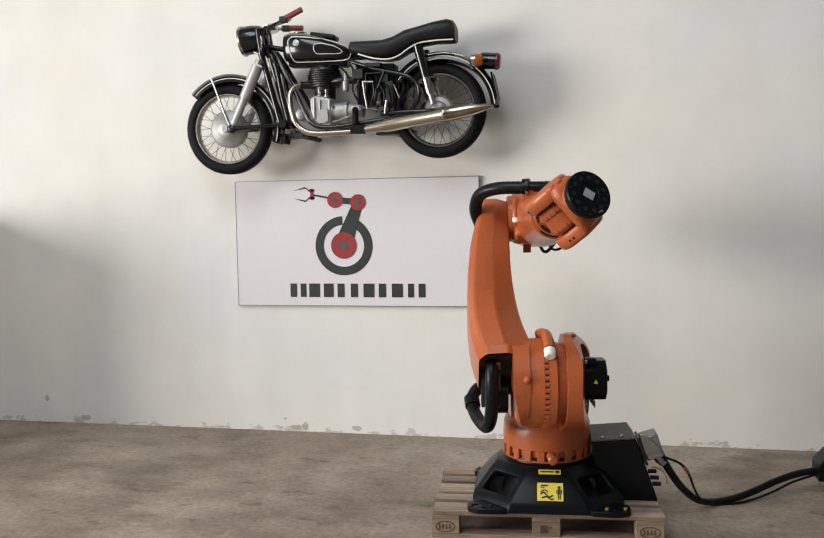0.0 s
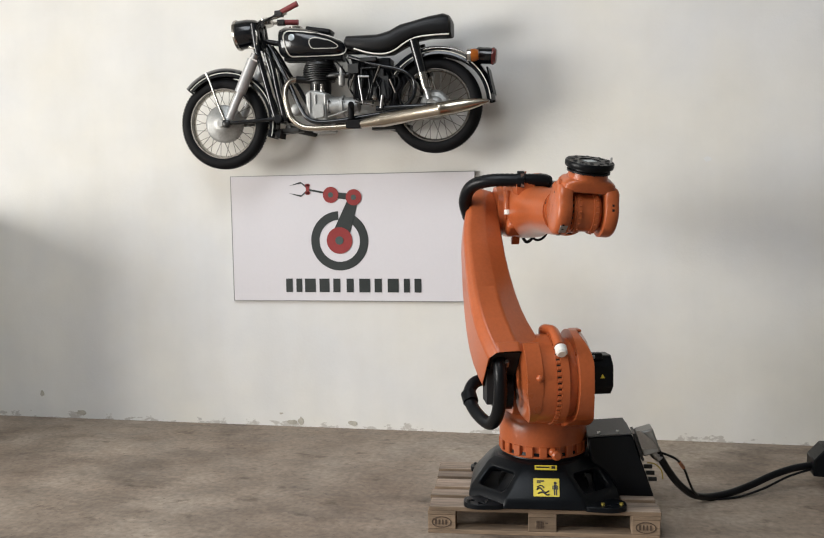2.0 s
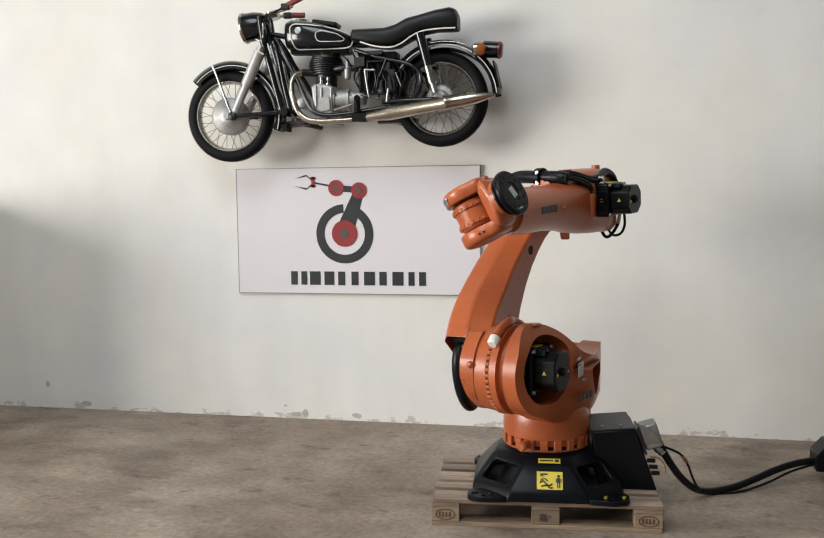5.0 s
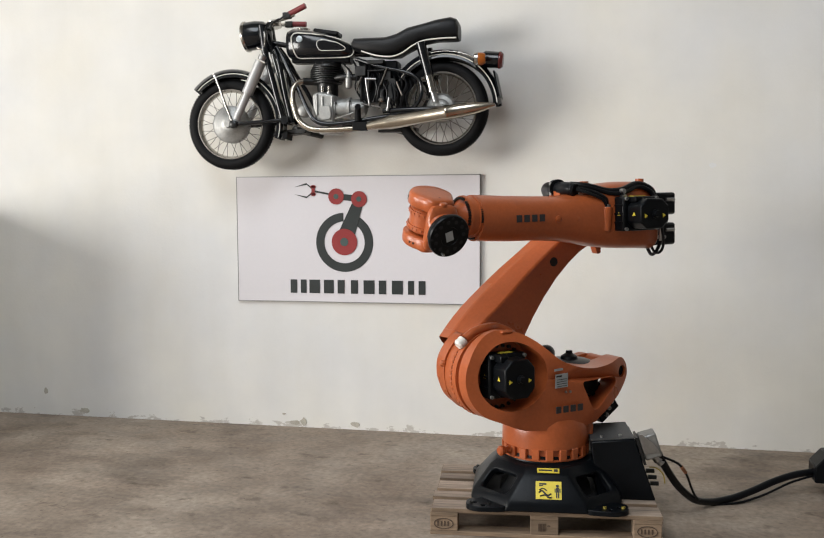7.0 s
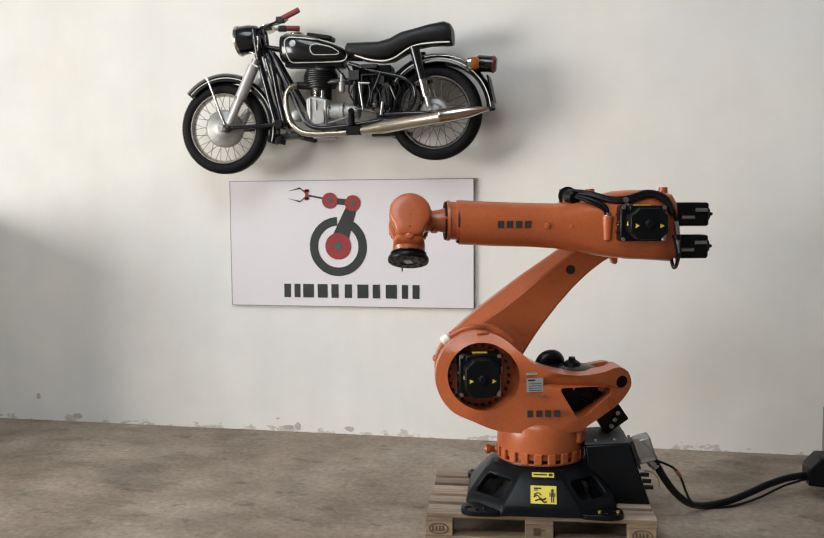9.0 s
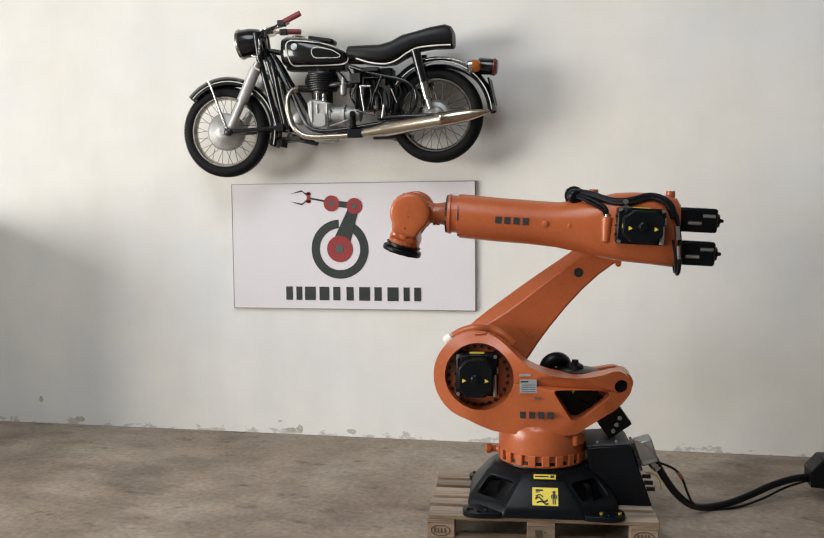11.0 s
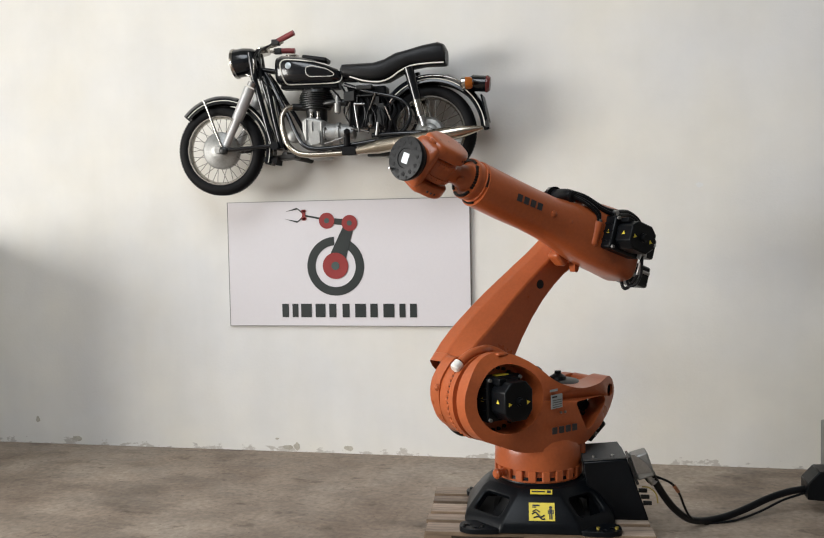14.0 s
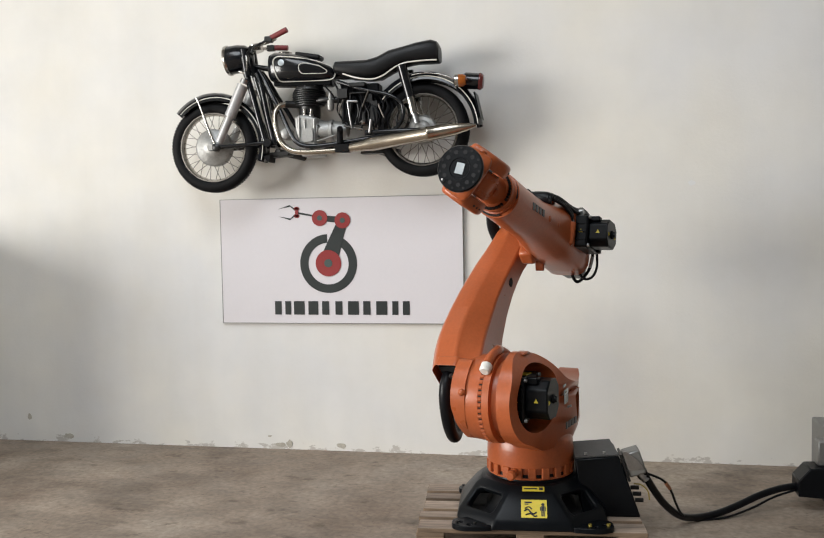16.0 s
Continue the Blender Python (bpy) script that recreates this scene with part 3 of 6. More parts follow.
def build_carousel():
    """Turning shoulder: toothed ring, drum and the pierced side cheek."""
    bm = lathe(bmesh.new(), (0, 0, 0), (0, 0, 1), [(0.224, 0.205), (0.224, 0.238), (0.233, 0.239), (0.234, 0.224), (0.285, 0.226), (0.287, 0.240), (0.315, 0.241), (0.36, 0.240), (0.41, 0.236), (0.44, 0.222), (0.46, 0.19)], 64)
    c = part("carousel", bm, ORANGE, ROBOT, "orange turning shoulder with toothed ring")
    tooth = bmesh.new()
    box(tooth, 0.215, 0.243, -0.021, 0.021, 0.228, 0.289)
    bmesh.ops.bevel(tooth, geom=list(tooth.edges), offset=0.004, segments=1, affect="EDGES")
    me = mesh_of(tooth, "tooth", ORANGE)
    for k in range(20):
        ob = new("tooth", me)
        ob.parent = c
        ob.matrix_basis = pose(0, 0, 0, 0, 0, 18 * k + 5)
    bm = bmesh.new()
    box(bm, 0.20, 0.262, -0.04, 0.04, 0.33, 0.40)
    part("end_stop", bm, ORANGE, c, bevel=0.012, m=pose(0, 0, 0, 0, 0, 142))
    bm = lathe(bmesh.new(), (0.215, 0.0, 0.262), (1, 0.03, 0.0), [(0, 0.028), (0.03, 0.026), (0.04, 0.018), (0.06, 0.018), (0.068, 0.026), (0.09, 0.028), (0.10, 0.018)], 16)
    part("transport_eye", bm, ORANGE, c)
    # cheek
    ZC = Z2 + 0.008
    lower = [(0.395, 0.458), (0.311, 0.420), (0.22, 0.395), (-0.19, 0.395), (-0.212, 0.428), (-0.311, 0.490), (-0.397, 0.532), (-0.473, 0.610), (-0.483, 0.660), (-0.455, 0.718),
             (-0.40, 0.748), (-0.311, 0.720), (-0.17, 0.708), (-0.029, 0.732), (0.083, 0.778), (0.153, 0.844), (0.209, 0.893), (0.278, 0.931)]
    arc = [Vector((A1 + 0.246 * math.cos(a), ZC + 0.246 * math.sin(a))) for a in (radians(85 - 11 * k) for k in range(14))]
    outline = arc + [Vector(p) for p in lower]
    for _ in range(2):  # round the corners off
        outline = [q for a, b in zip(outline, outline[1:] + outline[:1]) for q in (a.lerp(b, 0.25), a.lerp(b, 0.75))]
    outline = [p for i, p in enumerate(outline) if (p - outline[i - 1]).length > 0.004]
    big = oval(A1 - 0.010, ZC + 0.004, 0.190, 0.182, 48)
    window = rounded([(-0.055, 0.650), (-0.34, 0.645), (-0.365, 0.606), (-0.20, 0.485), (-0.158, 0.478)], 0.03)
    eye = oval(-0.422, 0.657, 0.036, 0.036, 20)
    def slanted(x, z, d):
        out = np.interp(x, [-0.49, -0.30, -0.06, 0.10, 0.35, 0.60], [0.12, 0.195, 0.248, 0.228, 0.178, 0.115])
        out -= 3.4 * max(0.0, z - 0.78) ** 2 + 3.0 * max(0.0, 0.49 - z) ** 2
        return Vector((x, 0.045 if d == 0 else float(out), z))
    bm = plate(bmesh.new(), outline, [big, window, eye], slanted, 0, 1)
    part("side_cheek", bm, ORANGE, c, "orange side cheek with large round opening", bevel=0.026, segments=5)
    bm = lathe(bmesh.new(), (-0.422, 0.02, 0.657), (0, 1, 0), [(0, 0.035), (0.095, 0.035), (0.096, 0.02)], 20)
    part("plug_cap", bm, BLACK_PLASTIC, c)
    # fairing from the drum up to the cheek
    bm = bmesh.new()
    loft(bm, [[Vector(p) for p in r] for r in (
        ((0.20, -0.10, 0.40), (0.20, 0.10, 0.40), (-0.20, 0.10, 0.40), (-0.20, -0.10, 0.40)),
        ((0.27, -0.06, 0.50), (0.30, 0.05, 0.50), (-0.10, 0.05, 0.53), (-0.10, -0.06, 0.53)))])
    lathe(bm, (0, 0, 0.37), (0, 0, 1), [(0, 0.228), (0.05, 0.226), (0.08, 0.206), (0.10, 0.17), (0.12, 0.11)], 56)
    part("fairing", bm, ORANGE, c, angle=50)
    # far rear arm, cross tube and rear lug
    pts = rounded([(0.20, 0.46), (-0.22, 0.42), (-0.44, 0.56), (-0.50, 0.65), (-0.43, 0.725), (-0.30, 0.70), (-0.02, 0.68), (0.22, 0.60)], 0.05)
    bm = plate(bmesh.new(), pts, [rounded([(-0.05, 0.625), (-0.33, 0.63), (-0.22, 0.50)], 0.03)], xz, -0.21, -0.15)
    part("rear_cheek", bm, ORANGE, c, bevel=0.015)
    bm = rod(bmesh.new(), (-0.44, -0.16, 0.66), (-0.44, 0.05, 0.66), 0.055, None, 24)
    part("cross_tube", bm, ORANGE, c)
    # gear drum of the second axis with its ring of bolts
    bm = lathe(bmesh.new(), (A1, -0.165, Z2), (0, 1, 0), [(0, 0.222), (0.07, 0.228), (0.10, 0.228), (0.102, 0.224), (0.122, 0.224), (0.124, 0.236), (0.162, 0.236), (0.166, 0.205), (0.22, 0.20)], 64)
    g = part("gear_drum", bm, ORANGE, c)
    # near-black ring gives the shade between the bolt heads
    part("gap_shade_ring", lathe(bmesh.new(), (A1, -0.062, Z2), (0, 1, 0), [(0, 0.2265), (0.018, 0.2265)], 64), SHADE_BLACK, g, "near-black ring painted as the shaded gap round the drum")
    bolts(g, "bolt", circle_places((A1, -0.0635, Z2), (0, 1, 0), 0.228, 48), (0, 1, 0), 0.0112, 0.021, ORANGE)
    # dark inside of the cheek, then the motor in it
    bm = lathe(bmesh.new(), (A1, 0.035, Z2), (0, 1, 0), [(0, 0.19), (0.012, 0.185), (0.018, 0.12)], 40)
    part("gear_cover", bm, ORANGE, c, "shaded orange gear cover")
    bolts(c, "bolt", circle_places((A1, 0.05, Z2), (0, 1, 0), 0.165, 26), (0, 1, 0), 0.01, 0.018, DARK_STEEL)
    build_motor(c, pose(A1 + 0.004, 0.05, Z2 + 0.016), 0.116, 0.118, 0.212)
    # main motor behind the cheek with its hood and hose
    bm = lathe(bmesh.new(), (-0.185, -0.03, 0.43), (0, 0, 1), [(0, 0.105), (0.245, 0.105), (0.25, 0.135), (0.28, 0.135), (0.29, 0.11), (0.295, 0.05), (0.31, 0.045), (0.325, 0.02), (0.34, 0.018)], 32)
    mot = part("main_motor", bm, BLACK_PLASTIC, c, "black upright motor with round cap")
    bm = box(bmesh.new(), -0.31, -0.02, -0.13, 0.085, 0.47, 0.655)
    part("motor_body", bm, BLACK_PLASTIC, mot, bevel=0.012)
    bm = triangle_mark(bmesh.new(), (-0.17, 0.0855, 0.615), (1, 0, 0), (0, 0, -1), (0, 1, 0), 0.03)
    part("warning_mark", bm, YELLOW, mot)
    bm = bmesh.new()
    tube(bm, [(-0.12, -0.17, 0.60), (-0.13, -0.16, 0.715), (-0.095, -0.12, 0.755), (-0.04, -0.11, 0.735), (-0.01, -0.12, 0.64)], 0.042, 6, 16)
    part("hose", bm, HOSE, c, "thick black corrugated hose")
    bm = box(bmesh.new(), -0.075, 0.075, -0.05, 0.05, -0.06, 0.06)
    jb = part("junction_box", bm, BLACK_PLASTIC, c, "black tilted connector box", bevel=0.006, m=pose(-0.395, 0.0, 0.435, 0, 35, 0))
    bolts(jb, "plug", [Vector((0.03 - 0.035 * k, 0.049, -0.03 + 0.02 * k)) for k in range(3)], (0, 1, 0), 0.012, 0.02, STEEL)
    bm = bmesh.new()
    tube(bm, [(-0.25, 0.06, 0.50), (-0.30, 0.07, 0.52), (-0.33, 0.06, 0.57), (-0.26, 0.08, 0.61)], 0.012, 6, 10)
    rod(bm, (-0.27, 0.09, 0.53), (-0.20, 0.09, 0.56), 0.012)
    part("cable_loop", bm, HOSE, c)
    bm = bmesh.new()
    box(bm, A1 - 0.05, A1 + 0.02, 0.06, 0.118, Z2 + 0.232, Z2 + 0.249)
    part("boss", bm, ORANGE, c, bevel=0.008)
    bm = box(bmesh.new(), -0.045, 0.045, -0.002, 0.002, -0.037, 0.037)
    np_ = part("nameplate", bm, PLATE_FOIL, c, "silver nameplate with small print", m=pose(0.073, 0.2375, 0.668, 0, 0, 7))
    bm = bmesh.new()
    box(bm, 0.0, 0.04, 0.001, 0.0035, 0.022, 0.03)
    for k in range(4):
        box(bm, -0.038, 0.035, 0.001, 0.003, -0.03 + 0.012 * k, -0.027 + 0.012 * k)
    part("print", bm, DECAL, np_)
    bm = box(bmesh.new(), -0.03, 0.03, -0.002, 0.002, -0.006, 0.006)
    part("label_strip", bm, PLATE_FOIL, c, m=pose(0.09, 0.2345, 0.728, 0, 0, 7))
    bolts(c, "bolt", [Vector((0.045, 0.236, 0.605)), Vector((0.02, 0.240, 0.605))], (0, 1, 0), 0.007, 0.008, STEEL)
    wordmark(c, 0.112, -0.080, 0.2505, 0.497, 0.533, pose(0.008, 0, 0))
    return c


def wordmark(parent, x0, x1, y, z0, z1, m):
    """Black maker's mark as plain blocks in the mark's size."""
    bm = bmesh.new()
    w = (x1 - x0) / 4
    for k in range(4):
        a, b = sorted((x0 + w * (k + 0.08), x0 + w * (k + 0.76)))
        box(bm, a, b, y - 0.003, y + 0.002, z0, z1)
    part("maker_mark", bm, DECAL, parent, "black maker's mark", m=m)


def build_motor(parent, m, half, tall, depth):
    """Black servo motor with chamfered face and warning marks, pointing along +Y."""
    bm = bmesh.new()
    box(bm, -half, half, 0, depth * 0.45, -tall, tall)
    mot = part("servo_motor", bm, BLACK_PLASTIC, parent, "black servo motor with yellow warning triangles", bevel=0.012, m=m)
    k, kz = half * 0.80, tall * 0.86
    pts = [(k, -kz * 0.55), (k, kz * 0.55), (k * 0.55, kz), (-k * 0.55, kz), (-k, kz * 0.55), (-k, -kz * 0.55), (-k * 0.55, -kz), (k * 0.55, -kz)]
    bm = plate(bmesh.new(), [Vector(p) for p in pts], [], xz, depth * 0.45, depth)
    part("motor_head", bm, BLACK_PLASTIC, mot, bevel=0.008)
    bm = lathe(bmesh.new(), (0, depth, 0), (0, 1, 0), [(0, half * 0.2), (0.008, half * 0.2), (0.012, half * 0.14), (0.022, half * 0.13)], 20)
    part("end_cap", bm, BLACK_PLASTIC, mot)
    side = ((1, 0, 0), (0, 1, 0), (0, 0, 1))
    for c, right, up, out in (((half * 0.52, depth, -half * 0.08), side[2], (-1, 0, 0), side[1]), ((-half * 0.52, depth, -half * 0.08), side[2], (-1, 0, 0), side[1]),
                              ((half, depth * 0.25, 0), side[1], side[2], side[0]), ((k, depth * 0.72, 0), side[1], side[2], side[0])):
        part("warning_mark", triangle_mark(bmesh.new(), c, right, up, out, 0.023), YELLOW, mot, "small yellow warning triangle")
    # cast ribs on the flank and the plug block
    for z in (-0.5, 0.0, 0.5):
        part("rib", box(bmesh.new(), half - 0.002, half + 0.006, depth * 0.06, depth * 0.40, z * tall - 0.005, z * tall + 0.005), BLACK_PLASTIC, mot)
    part("plug_block", box(bmesh.new(), half * 0.30, half * 0.72, depth * 0.45, depth * 0.74, kz * 0.80, tall), BLACK_PLASTIC, mot, bevel=0.006)
    bm = box(bmesh.new(), -half * 0.35, half * 0.35, depth * 0.2, depth * 0.38, tall, tall + 0.004)
    part("label_strip", bm, YELLOW, mot)
    bolts(mot, "bolt", [Vector((sx * half * 0.88, depth * 0.45, sz * tall * 0.88)) for sx in (-1, 1) for sz in (-1, 1)], (0, 1, 0), 0.010, 0.012, GREY_SHEET)
    bm = bmesh.new()
    rod(bm, (-half * 0.86, depth * 0.5, -tall * 0.95), (-half * 0.86, depth * 0.5, half * 0.05), 0.012, None, 10)
    rod(bm, (-half * 0.98, depth * 0.5, half * 0.1), (-half * 0.98, depth * 0.5, half * 0.4), 0.006, None, 8)
    part("connector", bm, STEEL, mot)


def build_link():
    """Swinging link arm, on the far side of the shoulder from the motor."""
    secs = [(0.02, 0.228, -0.165, -0.105, -0.383), (0.08, 0.224, -0.165, -0.112, -0.40), (0.16, 0.219, -0.160, -0.128, -0.418), (0.25, 0.210, -0.145, -0.148, -0.43), (0.34, 0.198, -0.125, -0.162, -0.435), (0.46, 0.181, -0.104, -0.175, -0.435),
            (0.60, 0.160, -0.086, -0.184, -0.43), (0.74, 0.136, -0.076, -0.186, -0.42), (0.86, 0.117, -0.078, -0.183, -0.41), (0.96, 0.103, -0.09, -0.18, -0.395),
            (1.06, 0.10, -0.12, -0.176, -0.375), (1.16, 0.105, -0.125, -0.174, -0.352), (1.24, 0.085, -0.10, -0.176, -0.33), (1.28, 0.04, -0.05, -0.18, -0.31)]
    bm = bmesh.new()
    rings = []
    for v, uf, ur, yi, yo in secs:
        w, d = uf - ur, yi - yo
        ch = np.interp(v, [0.02, 0.40], [0.05, 0.22])
        rings.append([Vector(p) for p in (
            (ur + 0.01 * w, yi, v), (uf - ch * w, yi, v), (uf - 0.03 * w, yi - 0.40 * d, v), (uf, yi - 0.46 * d, v),
            (uf - 0.02 * w, yo + 0.13 * d, v), (uf - 0.16 * w, yo, v), (ur + 0.15 * w, yo, v), (ur - 0.01 * w, yi - 0.5 * d, v))])
    loft(bm, rings)
    # the lower end is open: a rim round a hollow
    end = min(bm.faces, key=lambda f: f.calc_center_median().z)
    bmesh.ops.inset_region(bm, faces=[end], thickness=0.022)
    bmesh.ops.translate(bm, verts=list(end.verts), vec=(0, 0, 0.07))
    # side bore near the elbow
    lk = part("link_arm", bm, ORANGE, ROBOT, "orange curved link arm", bevel=0.020, angle=28, segments=3)
    # near-black plate stands for the shade inside the open end
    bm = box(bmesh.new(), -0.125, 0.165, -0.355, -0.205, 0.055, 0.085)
    part("hollow_shade", bm, SHADE_BLACK, lk, "near-black plate painted as shade in the open link end")
    # dark disc on the flank, painted as the shade of a hole
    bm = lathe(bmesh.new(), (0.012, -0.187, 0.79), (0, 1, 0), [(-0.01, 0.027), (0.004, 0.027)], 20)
    part("bore_shade", bm, SHADE_BLACK, lk, "near-black disc painted as a shaded round hole")
    bm = lathe(bmesh.new(), (0, -0.20, 0), (0, 1, 0), [(0, 0.19), (0.02, 0.216), (0.06, 0.222)], 56)
    hub = part("hub_disc", bm, ORANGE, lk, bevel=0.006)
    # arch of the lower end round the hose
    bm = bmesh.new()
    pts = rounded([(0.226, 0.09), (0.240, 0.01), (0.226, -0.080), (0.20, -0.125), (0.15, -0.175), (0.06, -0.226), (-0.08, -0.22), (-0.17, -0.13), (-0.17, 0.06)], 0.04)

    def tucked(x, z, d):
        """The outer side draws in towards the lower tip of the leaning arm."""
        low = max(0.0, -0.02 - 0.695 * x - 0.719 * z)
        return Vector((x, -0.215 + 0.20 * low if d == 0 else -0.135 - 0.06 * low, z))
    plate(bm, pts, [], tucked, 0, 1)
    part("lower_lobe", bm, ORANGE, lk, bevel=0.03, segments=4)
    bm = lathe(bmesh.new(), (0.195, -0.152, -0.115), (1, 0, -0.5), [(0, 0.022), (0.016, 0.017), (0.024, 0.009)], 18)
    part("stop_lug", bm, ORANGE, lk, bevel=0.004)
    # stop finger with its white buffer
    bm = bmesh.new()
    pts = [Vector((0.25 * math.sin(a), 0, 0.25 * math.cos(a))) for a in (radians(x) for x in (-5, 12, 30, 48, 66, 82))]
    tube(bm, [(p.x, -0.038 - 0.012 * i, p.z) if i < 3 else (p.x, -0.038, p.z) for i, p in enumerate(pts)], 0.026, 5, 12)
    part("stop_finger", bm, ORANGE, lk)
    bm = lathe(bmesh.new(), (0.252, -0.036, 0.028), (0.12, 0, -1), [(0, 0.026), (0.004, 0.03), (0.04, 0.03), (0.05, 0.022)], 16)
    part("buffer", bm, WHITE_CAP, lk, "white rubber buffer")
    # hoses out of the opening: given upright, with the link leaning back by 44 degrees
    c, k = math.cos(radians(44)), math.sin(radians(44))

    def hang(x, y, z):
        return Vector((c * x + k * z, y, c * z - k * x))
    bm = bmesh.new()
    tube(bm, [hang(*p) for p in ((-0.02, -0.315, 0.13), (0.045, -0.318, 0.095), (0.075, -0.32, 0.01), (0.055, -0.32, -0.11), (-0.01, -0.328, -0.21), (-0.11, -0.35, -0.262),
              (-0.25, -0.395, -0.235), (-0.34, -0.415, -0.175), (-0.40, -0.38, -0.12), (-0.44, -0.30, -0.10))], 0.033, 14, 14, True, 0.002)
    part("hose", bm, HOSE, lk, "black corrugated hose loop")
    bm = bmesh.new()
    lathe(bm, hang(-0.33, -0.413, -0.18), hang(-0.8, -0.1, 0.6), [(-0.03, 0.043), (0.03, 0.043)], 18)
    part("hose_clamp", bm, BLACK_PLASTIC, lk)
    # near-black block fills in the shade behind the hose
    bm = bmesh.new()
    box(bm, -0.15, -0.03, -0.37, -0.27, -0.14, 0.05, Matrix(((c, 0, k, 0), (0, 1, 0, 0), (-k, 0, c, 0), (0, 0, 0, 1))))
    part("hose_recess_shade", bm, SHADE_BLACK, lk, "near-black block painted as shade in the hose opening")
    bm = lathe(bmesh.new(), hang(-0.12, -0.25, -0.09), (0, -1, 0), [(-0.02, 0.10), (0.06, 0.10), (0.08, 0.08)], 28)
    part("energy_duct", bm, BLACK_PLASTIC, lk)
    bolts(lk, "bolt", [Vector((0.11, -0.285, 0.03)), Vector((0.085, -0.282, 0.03))], (1, 0, 0), 0.012, 0.02, STEEL)
    # elbow drum and its ring of bolts
    bm = lathe(bmesh.new(), (0, -0.18, L2), (0, 1, 0), [(0, 0.135), (0.03, 0.14), (0.035, 0.148), (0.06, 0.148), (0.062, 0.13)], 48)
    d = part("elbow_drum", bm, ORANGE, lk)
    bolts(d, "bolt", circle_places((0, -0.124, L2), (0, 1, 0), 0.141, 28), (0, 1, 0), 0.008, 0.02, DARK_STEEL)
    bm = bmesh.new()
    box(bm, 0.02, 0.12, -0.15, -0.06, L2 - 0.23, L2 - 0.16)
    part("elbow_stop", bm, ORANGE, lk, bevel=0.018)
    return lk


def build_forearm():
    secs = [(-0.242, 0.01, -0.005, 0.125, 0.165, 4.5), (-0.222, 0.01, 0.004, 0.14, 0.186, 4.0), (-0.10, 0.01, 0.018, 0.145, 0.192, 3.6), (0.0, 0.01, 0.02, 0.145, 0.190, 3.4), (0.09, 0.01, 0.02, 0.145, 0.182, 3.2),
            (0.17, 0.005, 0.014, 0.142, 0.166, 2.8), (0.26, 0.0, 0.010, 0.136, 0.143, 2.5), (0.40, 0.0, 0.012, 0.127, 0.124, 2.2), (0.55, 0.0, 0.018, 0.121, 0.121, 2.0), (0.72, 0.0, 0.022, 0.121, 0.122, 2.0), (0.93, 0.0, 0.032, 0.121, 0.122, 2.0)]
    bm = bmesh.new()
    loft(bm, [super_ring(x, yc, zc, ry, rz, 36, p) for x, yc, zc, ry, rz, p in secs])
    fa = part("forearm", bm, ORANGE, ROBOT, "orange tapered forearm", angle=40)
    bolts(fa, "bolt", [p for s in (50, 170, 290) for p in circle_places((0.928, 0, 0.034), (1, 0, 0), 0.108, 10, s, 55)], (1, 0, 0), 0.0075, 0.014, DARK_STEEL)
    build_motor(fa, pose(-0.030, 0.135, 0.030), 0.124, 0.095, 0.20)
    # lifting lugs
    for x, z in ((0.21, 0.165), (-0.195, 0.175)):
        bm = rod(bmesh.new(), (x, 0.03, z), (x, 0.03, z + 0.05), 0.026, 0.024, 20)
        part("lifting_lug", bm, ORANGE, fa)
    bm = lathe(bmesh.new(), (0.138, 0.135, -0.01), (0, 0, 1), [(-0.06, 0.01), (-0.05, 0.024), (0.03, 0.03), (0.075, 0.032), (0.08, 0.028)], 20)
    part("cable_horn", bm, ORANGE, fa)
    bm = rod(bmesh.new(), (0.138, 0.135, 0.07), (0.138, 0.135, 0.085), 0.022, None, 14)
    part("cable_collar", bm, STEEL, fa)
    for x, z in ((0.46, 0.015), (0.33, 0.01)):
        bm = lathe(bmesh.new(), (x, 0.115, z), (0, 1, 0), [(0, 0.02), (0.014, 0.018), (0.018, 0.01)], 16)
        part("boss", bm, ORANGE, fa)
    # rear drive motors
    for z in (0.078, -0.10):
        bm = box(bmesh.new(), -0.445, -0.23, -0.06, 0.066, z - 0.066, z + 0.064)
        mt = part("drive_motor", bm, BLACK_PLASTIC, fa, "black finned drive motor", bevel=0.014)
        bm = rod(bmesh.new(), (-0.445, 0.0, z), (-0.462, 0.0, z), 0.045, 0.035, 20)
        rod(bm, (-0.46, 0.0, z), (-0.485, 0.0, z), 0.014, 0.008, 12)
        part("end_cap", bm, BLACK_PLASTIC, mt)
        bm = bmesh.new()
        rod(bm, (-0.29, 0.066, z - 0.018), (-0.36, 0.066, z - 0.018), 0.011, None, 10)
        rod(bm, (-0.365, 0.066, z + 0.022), (-0.43, 0.066, z + 0.022), 0.011, None, 10)
        part("connector", bm, STEEL, mt)
        bm = box(bmesh.new(), -0.34, -0.31, 0.06, 0.064, z + 0.005, z + 0.04)
        part("sticker", bm, PLATE_FOIL, mt)
    # cable bundle over the housing, ending at the motors
    def strand(points, r):
        bm = bmesh.new()
        tube(bm, points, r, 8, 10)
        part("cable", bm, HOSE, fa, "black cable run")
